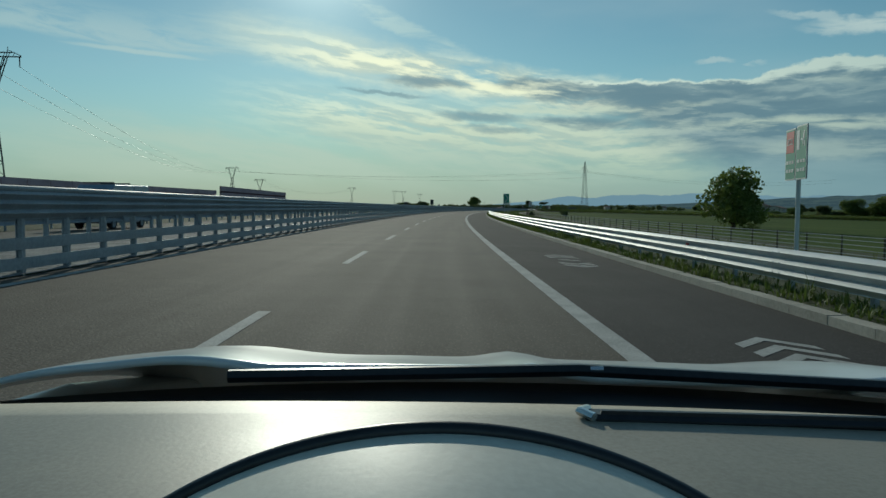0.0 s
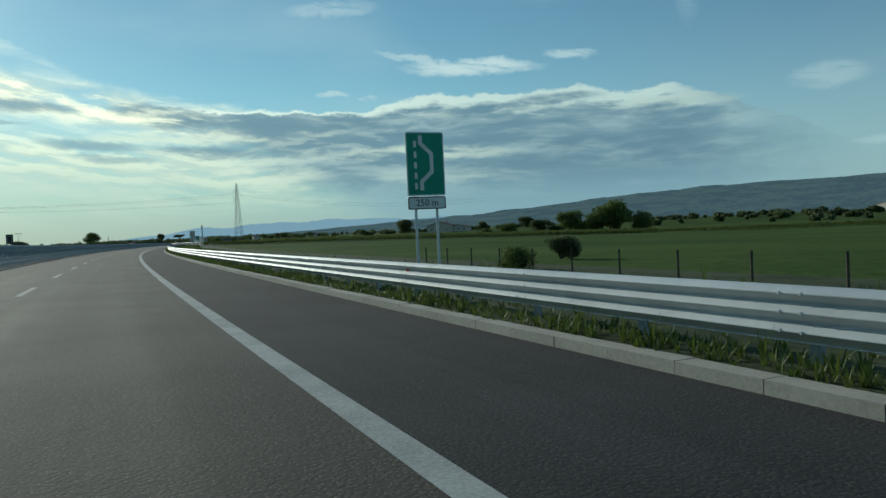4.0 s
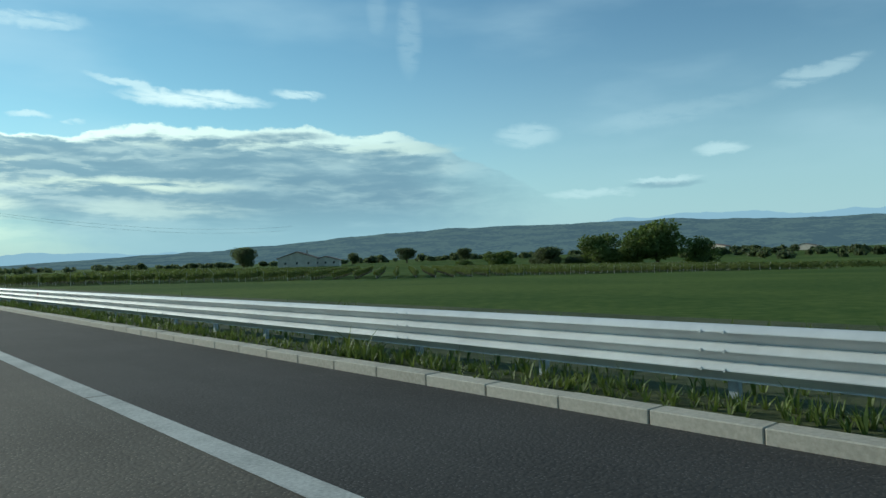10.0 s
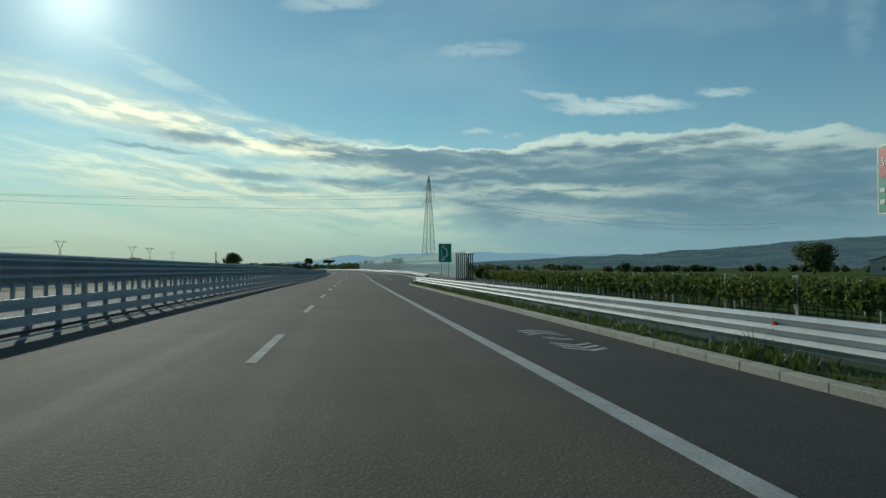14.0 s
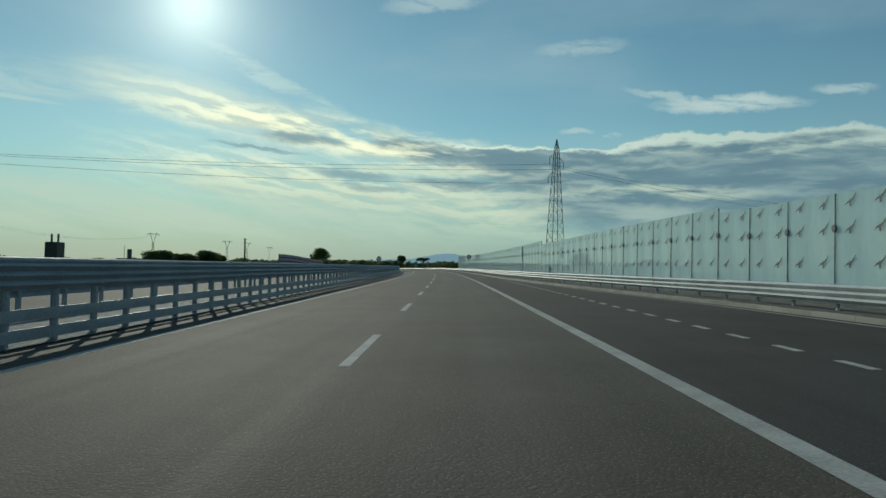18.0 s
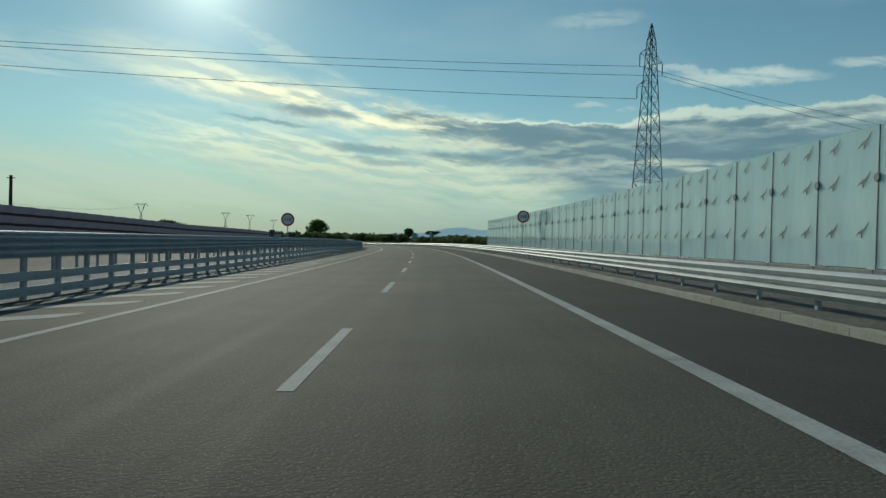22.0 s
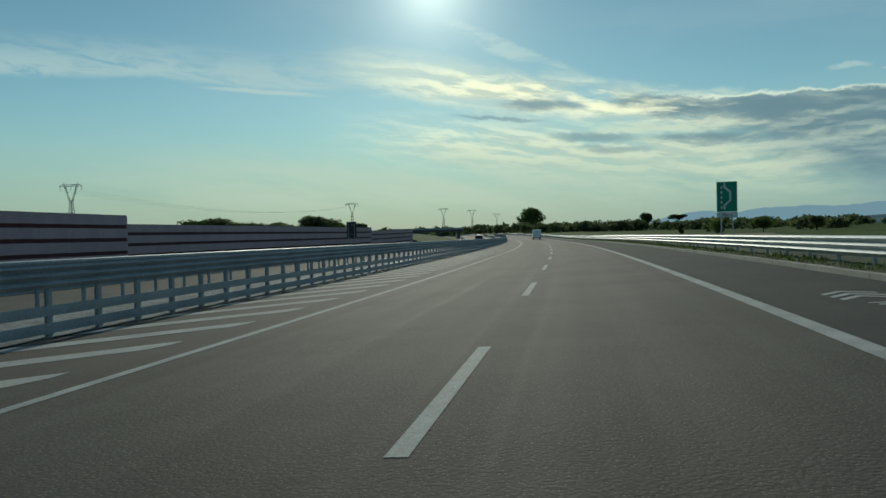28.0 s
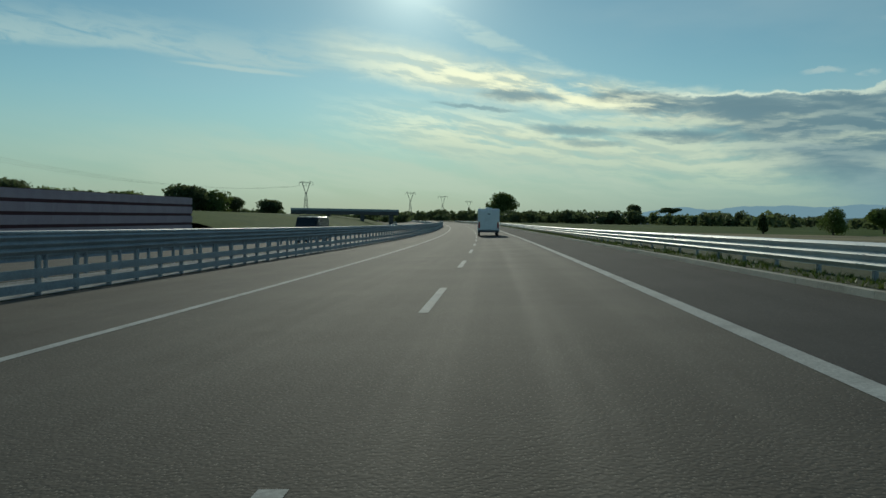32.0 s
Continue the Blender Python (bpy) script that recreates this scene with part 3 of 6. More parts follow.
# ---- mesh building ----
class MB:
    def __init__(self):
        self.v, self.f, self.uv = [], [], None

    def add(self, verts, faces):
        n = len(self.v)
        self.v += [tuple(p) for p in verts]
        self.f += [tuple(n + i for i in f) for f in faces]
        return self

    def box(self, c, size, m=None):
        x, y, z = (d / 2 for d in size)
        pts = [Vector((c[0] + i * x, c[1] + j * y, c[2] + k * z)) for k in (-1, 1) for j in (-1, 1) for i in (-1, 1)]
        if m is not None:
            pts = [m @ p for p in pts]
        return self.add(pts, [(0, 2, 3, 1), (4, 5, 7, 6), (0, 1, 5, 4), (2, 6, 7, 3), (0, 4, 6, 2), (1, 3, 7, 5)])

    def plate(self, outline, y0, y1):
        """A prism over an outline of (x, z), thick along y."""
        n = len(outline)
        pts = [(x, y0, z) for x, z in outline] + [(x, y1, z) for x, z in outline]
        return self.add(pts, [tuple(range(n)), tuple(range(n, 2 * n))[::-1]] + [(i, n + i, n + (i + 1) % n, (i + 1) % n) for i in range(n)])

    def strut(self, a, b, r0, r1=None, n=4):
        a, b = Vector(a), Vector(b)
        r1 = r0 if r1 is None else r1
        d = b - a
        q = d.to_track_quat("Z", "Y")
        ring = [Vector((math.cos(2 * math.pi * i / n), math.sin(2 * math.pi * i / n), 0)) for i in range(n)]
        pts = [a + q @ (p * r0) for p in ring] + [b + q @ (p * r1) for p in ring]
        return self.add(pts, [(i, (i + 1) % n, n + (i + 1) % n, n + i) for i in range(n)] + [tuple(range(n))[::-1], tuple(range(n, 2 * n))])

    def tube(self, path, r, n=6):
        """A round bar along a path, one ring of points at each bend."""
        path = [Vector(q) for q in path]
        pts = []
        for k, c in enumerate(path):
            d = (path[min(k + 1, len(path) - 1)] - path[max(k - 1, 0)]).normalized()
            u = d.cross(Vector((0, 0, 1)) if abs(d.z) < 0.9 else Vector((0, 1, 0))).normalized()
            w = d.cross(u)
            pts += [c + (u * math.cos(2 * math.pi * i / n) + w * math.sin(2 * math.pi * i / n)) * r for i in range(n)]
        fs = [(k * n + i, k * n + (i + 1) % n, (k + 1) * n + (i + 1) % n, (k + 1) * n + i) for k in range(len(path) - 1) for i in range(n)]
        return self.add(pts, fs + [tuple(range(n))[::-1], tuple(range((len(path) - 1) * n, len(path) * n))])

    def sweep(self, prof, base, s0, s1, step, closed=True, caps=True):
        """A profile of (lat, z) swept along the road beside base(s)."""
        ss = np.linspace(s0, s1, max(2, int(round((s1 - s0) / step)) + 1))
        n = len(prof)
        pts = [spot(s, base(s) + x, z) for s in ss for x, z in prof]
        m = n if closed else n - 1
        fs = [(k * n + i, k * n + (i + 1) % n, (k + 1) * n + (i + 1) % n, (k + 1) * n + i) for k in range(len(ss) - 1) for i in range(m)]
        if closed and caps:
            fs += [tuple(range(n))[::-1], tuple(range((len(ss) - 1) * n, len(ss) * n))]
        return self.add(pts, fs)

    def mesh(self, name, smooth=False):
        me = bpy.data.meshes.new(name)
        me.from_pydata(self.v, [], self.f)
        if smooth:
            me.polygons.foreach_set("use_smooth", [True] * len(me.polygons))
        me.update()
        return me


def fixed(mb, name, smooth=False, bevel=0.0, seg=1):
    """A mesh with outward faces and, where asked, rounded edges."""
    bm = bmesh.new()
    bm.from_mesh(mb.mesh(name))
    bmesh.ops.recalc_face_normals(bm, faces=bm.faces)
    if bevel:
        bmesh.ops.bevel(bm, geom=[e for e in bm.edges if len(e.link_faces) == 2 and e.calc_face_angle(0) > 0.5], offset=bevel, segments=seg, affect="EDGES", profile=0.5)
    me = bpy.data.meshes.new(name)
    bm.to_mesh(me)
    bm.free()
    if smooth:
        me.polygons.foreach_set("use_smooth", [True] * len(me.polygons))
    return me


def part(name, me, mat, parent=None, label="", m=None):
    """Links a mesh (or a mesh builder) as one object under a thing or a part."""
    if isinstance(me, MB):
        me = fixed(me, name)
    if mat is not None and not me.materials:
        me.materials.append(mat)
    ob = new(name, me)
    if parent is not None:
        ob.parent = parent
    if m is not None:
        ob.matrix_basis = m
    return tagged(ob, label)


def thing(name, label, category, m=None, group="", kind=""):
    ob = new(name)
    ob.empty_display_size = 0.2
    if m is not None:
        ob.matrix_basis = m
    return tagged(ob, label, category, group, kind)


def setting(name, mb, mat, label, category="", smooth=False):
    return tagged(part(name, mb.mesh(name, smooth), mat), label, category or name.split("_")[0], kind="structure")


def lettering(name, text, size, mat, parent, m, label="", bold=0.0):
    """Flat writing: a built-in font outline turned into a thin mesh. It stands in the x, z plane after m."""
    cu = bpy.data.curves.new(name, "FONT")
    cu.body, cu.size, cu.align_x, cu.align_y, cu.extrude, cu.resolution_u = text, size, "CENTER", "CENTER", 0.003, 2
    cu.offset = bold
    tmp = bpy.data.objects.new(name, cu)
    scene.collection.objects.link(tmp)
    me = bpy.data.meshes.new_from_object(tmp.evaluated_get(bpy.context.evaluated_depsgraph_get()))
    bpy.data.objects.remove(tmp)
    me.materials.clear()
    return part(name, me, mat, parent, label, m @ Matrix.Rotation(radians(90), 4, "X"))


def ring(r, n=32, cx=0.0, cz=0.0):
    return [(cx + r * math.cos(2 * math.pi * i / n), cz + r * math.sin(2 * math.pi * i / n)) for i in range(n)]


# ---- ground, road and verges ----
def make_ground():
    """One sheet to the horizon; its lines run beside the road."""
    cols = [-4200, -1800, -700, -250, -90, -50, -30, -12, 6, 12, 40, 90, 150, 230, 300, 700, 1800, 4200]
    rows = [-3600, -1400, -500] + list(range(-200, 1700, 20)) + [1800, 2000, 2400, 3200, 5000]
    mb = MB()
    for y in rows:
        x0 = float(np.interp(y, RY, RX))
        for c in cols:
            mb.v.append((x0 + c, float(y), field_z(min(max(y, -200.0), 2400.0), c)))
    n = len(cols)
    for k in range(len(rows) - 1):
        for i in range(n - 1):
            mb.f.append((k * n + i, k * n + i + 1, (k + 1) * n + i + 1, (k + 1) * n + i))
    setting("ground", mb, M_GRASS, "wide green meadow and farmland plain", "ground")


def field(name, corners, mat, label):
    """A patch of land of its own colour lying on the plain."""
    mb, n = MB(), 20
    a, b, c, d = (Vector((p.x, p.y, 0.0)) for p in corners)
    for j in range(n + 1):
        for i in range(n + 1):
            p = a.lerp(b, i / n).lerp(d.lerp(c, i / n), j / n)
            mb.v.append((p.x, p.y, land(p.x, p.y) + 0.06))
    for j in range(n):
        for i in range(n):
            k = j * (n + 1) + i
            mb.f.append((k, k + 1, k + n + 2, k + n + 1))
    return setting(name, mb, mat, label, "field")


def road_sheet(name, left, right, s0, s1, z, mat, label):
    ss = np.arange(s0, s1 + 0.1, 4.0)
    mb, uv = MB(), []
    cols = 5
    for s in ss:
        a, b = left(s), right(s)
        for i in range(cols):
            lat = a + (b - a) * i / (cols - 1)
            mb.v.append(tuple(spot(s, lat, z)))
            uv.append((lat, s))
    for k in range(len(ss) - 1):
        for i in range(cols - 1):
            j = k * cols + i
            mb.f.append((j, j + 1, j + cols + 1, j + cols))
    ob = setting(name, mb, mat, label, "road")
    layer = ob.data.uv_layers.new(name="along")
    idx = np.empty(len(ob.data.loops), dtype=np.int32)
    ob.data.loops.foreach_get("vertex_index", idx)
    layer.data.foreach_set("uv", np.array(uv)[idx].ravel())
    return ob


make_ground()
road_sheet("road", lambda s: MEDIAN_NEAR(s) + 0.1, lambda s: 0.12, -150, 2000, 0.0, M_ROAD, "worn grey two-lane motorway carriageway")
road_sheet("shoulder", lambda s: 0.12, lambda s: KERB(s) + 0.02, -150, 2000, 0.0, M_SHOULDER, "dark fresh asphalt hard shoulder")
road_sheet("road_opposite", lambda s: MEDIAN_FAR(s) - 13.0, lambda s: MEDIAN_FAR(s) - 0.5, -190, 2000, 0.0, M_ROAD, "opposite motorway carriageway beyond the median")
setting("median_gravel", MB().sweep([(0, 0.03), (0.5, 0.06)], MEDIAN_FAR, -190, 2000, 6, False), M_GRAVEL, "thin pale gravel edge", "gravel")
mb = MB()
for s in np.arange(-190, 2000, 5.0):
    n = len(mb.v)
    for k in (s, s + 5.0):
        a, b = MEDIAN_FAR(k) + 0.5, MEDIAN_NEAR(k) + 0.1
        mb.v += [tuple(spot(k, a, 0.06)), tuple(spot(k, (a + b) / 2, 0.10)), tuple(spot(k, b, 0.02))]
    mb.f += [(n, n + 1, n + 4, n + 3), (n + 1, n + 2, n + 5, n + 4)]
setting("median", mb, M_GRAVEL, "pale gravel strip between the barriers", "median")
for name, s0, s1, mat, label in (("verge", -150, 552, M_VERGE, "grassy verge behind the kerb"), ("verge_stony", 552, 884, M_EARTH, "stony soil under the glass barrier"),
                                 ("verge_far", 884, 2000, M_VERGE, "grassy verge behind the kerb")):
    setting(name, MB().sweep([(0.2, 0.12), (0.8, 0.14), (2.6, 0.10), (6.0, 0.03), (9.0, 0.03), (11.0, 0.03), (13.0, 0.02), (15.0, -0.02), (18.0, -0.15), (22.0, -0.4)], KERB, s0, s1, 4, False), mat, label, "verge")
setting("verge_opposite", MB().sweep([(-50.0, -0.4), (-44.0, 0.0), (-38.0, 0.02), (-33.0, 0.05), (-30.0, 0.06), (-24.0, 0.10), (-13.2, 0.02), (-12.9, 0.004)], MEDIAN_FAR, -190, 2000, 6, False), M_VERGE, "grassy far verge beyond the opposite road", "verge")


# ---- paint on the road ----
def quad_strip(lat0, lat1, s0, s1, z=0.005, step=3.0):
    return MB().sweep([(lat0, z), (lat1, z)], lambda s: 0.0, s0, s1, step, False)


edge = thing("edge_line", "solid white edge line on the asphalt", "road marking")
for k in range(-1, 33):
    part("stripe", quad_strip(-0.125, 0.125, 50.0 * k, 50.0 * k + 49.97).mesh("stripe"), M_PAINT, edge)
left_edge = thing("edge_line", "narrow solid white line along the median", "road marking")
for k in range(-1, 33):
    part("stripe", quad_strip(-8.28, -8.10, 50.0 * k, 50.0 * k + 49.97).mesh("stripe"), M_PAINT, left_edge)
lane = thing("lane_line", "broken white line between the two lanes", "road marking")
for k in range(-2, 118):
    s0 = 4.3 + 12 * k
    part("dash", quad_strip(-4.03, -3.87, s0, s0 + 4.5, 0.005, 2.25).mesh("dash"), M_PAINT, lane)
far_edge = thing("edge_line", "narrow white line along the lay-by kerb", "road marking")
for k in range(10):
    part("stripe", MB().sweep([(-0.42, 0.005), (-0.28, 0.005)], KERB, 566 + 12.0 * k, 577.97 + 12.0 * k, 3.0, False).mesh("stripe"), M_PAINT, far_edge)
bay = thing("bay_line", "short white dashes along the lay-by", "road marking")
for k in range(53):
    s0 = 572.0 + 2.0 * k
    part("dash", quad_strip(2.80, 2.96, s0, s0 + 0.9, 0.005, 0.9).mesh("dash"), M_PAINT, bay)
hatch = thing("hatched_area", "slanted white stripes beside the median", "road marking")
for s0 in [744.7 + 2.6 * k for k in range(-9, 21)] + [942.46 + 2.72 * k for k in range(35)]:
    a, b = (-8.9 if s0 < 800 else -9.1), MEDIAN_NEAR(s0 - 2.5) + 0.25
    back = (a - b) * 0.8
    if a - b < 0.3:
        continue
    pts = [spot(s0, a, 0.005), spot(s0 - 0.40, a + 0.03, 0.005), spot(s0 - 0.92, a - 0.12, 0.005), spot(s0 - back - 1.0, b, 0.005), spot(s0 - back, b, 0.005)]
    part("stripe", MB().add(pts, [(0, 1, 2, 3, 4)]).mesh("stripe"), M_PAINT, hatch)


def flat_mark(points, s, lat):
    return MB().add([spot(s + y, lat + x, 0.005) for x, y in points], [tuple(range(len(points)))]).mesh("mark")


for s0 in (3.6, 17.6, 251.0, 457.6, 486.7, 695.0, 709.5, 722.6, 927.4, 942.4, 957.4):
    mark = thing("refuge_marking", "white chevrons painted on the hard shoulder", "road marking", group="shoulder chevrons")
    for end in (-1, 1):
        for k in range(3):
            y = 2.0 + end * (0.75 + 0.45 * k)
            tip = 0.45 * end
            for side in (-1, 1):
                part("chevron", flat_mark([(0, y + tip), (0, y + tip + 0.22 * end), (side * 0.42, y + 0.22 * end), (side * 0.42, y)], s0, 1.68), M_PAINT, mark)
    for k, (x, y, w, l) in enumerate(((0.05, 2.0, 0.5, 0.14), (-0.1, 2.25, 0.3, 0.12), (0.12, 1.78, 0.32, 0.12))):
        part("bar", flat_mark([(x - w / 2, y - l / 2), (x + w / 2, y - l / 2), (x + w / 2, y + l / 2), (x - w / 2, y + l / 2)], s0, 1.68), M_PAINT, mark)


# ---- guard rails ----
def wave_profile(z0, z1, depth, waves, thick=0.006):
    """A corrugated sheet seen end-on: (x, z), its ridges towards -x."""
    front = []
    step = (z1 - z0) / waves
    # each ridge: a long face leaning down and out, a narrow round crest, a steep shelf back in
    for k in range(waves):
        for x, z in ((0.12, 0.0), (0.0, 0.03), (0.05, 0.09), (0.92, 0.55), (1.0, 0.60), (1.0, 0.65), (0.93, 0.70), (0.45, 0.95)):
            front.append((-depth * x, z0 + step * (k + z)))
    front.append((-depth * 0.1, z1))
    return front + [(x + thick, z) for x, z in reversed(front)]


def extruded(prof, length):
    """A profile of (x, z) run along y from 0 to length."""
    n = len(prof)
    mb = MB().add([(x, 0, z) for x, z in prof] + [(x, length, z) for x, z in prof],
                  [(i, (i + 1) % n, n + (i + 1) % n, n + i) for i in range(n)] + [tuple(range(n)), tuple(range(n, 2 * n))[::-1]])
    return mb


def rail_meshes():
    beam = extruded(wave_profile(0.33, 0.83, 0.115, 3), 4.56)
    for y in (0.12, 0.34):
        for z in (0.435, 0.602, 0.768):
            beam.strut((-0.10, y, z), (-0.127, y, z), 0.018, 0.014, 6)
    post = MB().box((0.09, 0, 0.36), (0.012, 0.10, 0.86)).box((0.12, 0.045, 0.36), (0.06, 0.008, 0.86)).box((0.12, -0.045, 0.36), (0.06, 0.008, 0.86))
    post.box((0.045, 0, 0.58), (0.08, 0.09, 0.30))
    refl = MB().box((-0.03, 0.2, 0.66), (0.05, 0.10, 0.07)).box((-0.03, 0.2, 0.70), (0.03, 0.06, 0.03))
    return fixed(beam, "beam"), fixed(post, "post"), fixed(refl, "reflector")


R_BEAM, R_POST, R_REFL = rail_meshes()
for me, mat in ((R_BEAM, M_ZINC), (R_POST, M_ZINC_DULL), (R_REFL, M_RED)):
    me.materials.append(mat)


def guard_rail(s0, s1, base, label):
    rail = thing("guard_rail", label, "guard rail", group="roadside guard rails")
    n = int((s1 - s0) / 4.5)
    for k in range(n):
        s = s0 + 4.5 * k
        a, b = spot(s, base(s)), spot(s + 4.5, base(s + 4.5))
        m = laid(a, b)
        part("beam", R_BEAM, None, rail, "", m)
        for y in (0.15, 2.4):
            part("post", R_POST, None, rail, "", m @ Matrix.Translation((0, y, 0)))
        if k % 5 == 2:
            part("reflector", R_REFL, None, rail, "red reflector", m)
    return rail


RAIL = lambda s: KERB(s) + 0.72
for s0 in (-15.5, 173.5, 362.5):
    guard_rail(s0, s0 + 189 if s0 < 360 else 548, RAIL, "three-wave galvanised steel guard rail behind the kerb")
for s0 in (563, 788, 1013, 1238):
    guard_rail(s0, s0 + 225, RAIL, "three-wave galvanised steel guard rail behind the kerb")
end = thing("rail_end", "turned-down white end plate of the guard rail", "guard rail", stand(548.0, 3.77))
part("plate", fixed(MB().box((0.02, 0.6, 0.55), (0.03, 1.2, 0.62)), "plate", bevel=0.01), M_ZINC, end)
part("brace", fixed(MB().strut((0.0, 1.1, 0.7), (-0.3, 2.3, 0.0), 0.06, 0.06, 6), "brace"), M_ZINC, end)


def median_meshes():
    top = extruded(wave_profile(0.93, 1.40, 0.085, 3), 9.06)
    top.add(*tube_y(0.0, 1.44, 0.055, 9.06))
    mid = extruded([(-0.012, 0.42), (-0.016, 0.52), (-0.012, 0.62), (0.0, 0.622), (0.0, 0.418)], 9.04)
    low = extruded([(-0.012, 0.09), (-0.016, 0.19), (-0.012, 0.29), (0.0, 0.292), (0.0, 0.088)], 9.04)
    post = MB().box((0.06, 0, 0.68), (0.10, 0.012, 1.40)).box((0.01, 0, 0.68), (0.012, 0.09, 1.40)).box((0.11, 0, 0.68), (0.012, 0.09, 1.40))
    bolt = MB()
    for z in (1.02, 1.165, 1.32):
        bolt.strut((-0.09, 0.2, z), (-0.105, 0.2, z), 0.02, 0.016, 6)
    return [fixed(x, n) for x, n in ((top, "top_beam"), (mid, "middle_beam"), (low, "lower_beam"), (post, "post"), (bolt, "bolt"))]


def tube_y(x, z, r, length, n=10):
    pts = [(x + r * math.cos(2 * math.pi * i / n), y, z + r * math.sin(2 * math.pi * i / n)) for y in (0, length) for i in range(n)]
    return pts, [(i, (i + 1) % n, n + (i + 1) % n, n + i) for i in range(n)] + [tuple(range(n)), tuple(range(n, 2 * n))[::-1]]


B_TOP, B_MID, B_LOW, B_POST, B_BOLT = median_meshes()
for me, mat in ((B_TOP, M_ZINC_DULL), (B_MID, M_ZINC_DULL), (B_LOW, M_ZINC_DULL), (B_POST, M_ZINC_DULL), (B_BOLT, M_ZINC)):
    me.materials.append(mat)
for s0 in range(-27, 1350, 198):
    barrier = thing("median_barrier", "high galvanised steel median barrier with posts", "crash barrier", group="median barrier sections")
    for k in range(22):
        s = s0 + 9.0 * k
        a, b = spot(s, MEDIAN_NEAR(s)), spot(s + 9.0, MEDIAN_NEAR(s + 9.0))
        m = laid(a, b) @ Matrix.Scale(-1, 4, (1, 0, 0))
        for nm, me in (("top_beam", B_TOP), ("middle_beam", B_MID), ("lower_beam", B_LOW), ("bolt", B_BOLT)):
            part(nm, me, None, barrier, "", m)
        for j in range(6):
            part("post", B_POST, None, barrier, "", m @ Matrix.Translation((0, 0.2 + 1.5 * j, 0)))
far_rail = thing("median_barrier", "second galvanised barrier across the median", "crash barrier", group="median barrier sections")
prof = wave_profile(0.60, 1.08, 0.08, 3)
part("beam", MB().sweep(prof, MEDIAN_FAR, -180, 1800, 6, True).mesh("beam"), M_ZINC_DULL, far_rail)
mb = MB()
for s in np.arange(-60, 1700, 2.25):
    mb.box((0, 0, 0.5), (0.10, 0.09, 1.0), stand(s, MEDIAN_FAR(s)))
tagged(part("far_post", mb.mesh("far_post"), M_ZINC_DULL, far_rail), kind="stuff")
outer = thing("guard_rail", "guard rail along the far side of the opposite road", "guard rail", group="roadside guard rails")
part("beam", MB().sweep(wave_profile(0.36, 0.84, 0.08, 3), lambda s: MEDIAN_FAR(s) - 13.4, -180, 1800, 8, True).mesh("beam"), M_ZINC_DULL, outer)
mb = MB()
for s in np.arange(-60, 1700, 4.5):
    mb.box((0, 0, 0.35), (0.10, 0.09, 0.8), stand(s, MEDIAN_FAR(s) - 13.5))
tagged(part("far_post", mb.mesh("far_post"), M_ZINC_DULL, outer), kind="stuff")


# ---- hills and far distance ----
def ridge(name, profile, radius, depth, mat, label, a0, a1, seed, rough):
    """A long wooded slope round the plain: heights by direction, in degrees."""
    az = np.arange(a0, a1 + 0.01, 0.35)
    mb = MB()
    rows = 7
    for a in az:
        h = math.tan(radians(float(np.interp(a, [p[0] for p in profile], [p[1] for p in profile])))) * (radius + depth)
        for k in range(rows):
            t = k / (rows - 1)
            r = radius + depth * t
            x, y = math.sin(radians(a)) * r, 420 + math.cos(radians(a)) * r
            bump = noise.noise(Vector((x * 0.006, y * 0.006, seed))) * rough + noise.noise(Vector((x * 0.03, y * 0.03, seed))) * rough * 0.35
            mb.v.append((x, y, max(-9.0, h * (t ** 0.8) + bump * t * min(1.0, h / 60.0)) - (4.0 if k == 0 else 0.0)))
    for i in range(len(az) - 1):
        for k in range(rows - 1):
            j = i * rows + k
            mb.f.append((j, j + rows, j + rows + 1, j + 1))
    return setting(name, mb, mat, label, "hill", True)


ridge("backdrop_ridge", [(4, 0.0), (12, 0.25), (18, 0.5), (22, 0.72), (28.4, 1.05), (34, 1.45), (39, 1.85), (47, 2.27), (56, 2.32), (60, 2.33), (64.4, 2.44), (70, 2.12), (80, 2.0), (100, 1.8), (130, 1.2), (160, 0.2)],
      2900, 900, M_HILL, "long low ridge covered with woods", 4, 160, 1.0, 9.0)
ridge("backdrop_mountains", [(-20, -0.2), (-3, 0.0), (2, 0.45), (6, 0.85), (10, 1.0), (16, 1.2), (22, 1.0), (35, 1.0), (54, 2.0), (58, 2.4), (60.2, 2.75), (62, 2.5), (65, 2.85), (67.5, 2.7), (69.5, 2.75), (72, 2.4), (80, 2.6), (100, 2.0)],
      3900, 250, M_HILL_FAR, "far mountains, blue with painted haze", -20, 100, 5.0, 16.0)


# ---- noise walls beyond the opposite road ----
def noise_wall(s0, s1, lat0, lat1, h0, h1, label):
    wall = thing("noise_wall", label, "noise barrier", group="striped noise walls")
    n = int(round((s1 - s0) / 4.0))
    for k in range(n):
        t = (k + 0.5) / n
        s = s0 + 4.0 * (k + 0.5)
        lat, h = lat0 + (lat1 - lat0) * t, h0 + (h1 - h0) * t
        m = stand(s, lat)
        part("back_panel", MB().box((-0.10, 0, h / 2 - 0.05), (0.12, 4.0, h)).mesh("back_panel"), M_NOISE_RED, wall, "", m)
        rows = 5
        for r in range(rows):
            z = h - (r + 0.5) * h / rows
            part("panel", MB().box((0.02, 0, z + 0.06), (0.14, 3.92, h / rows * 0.72)).mesh("panel"), M_NOISE, wall, "", m)
    return wall


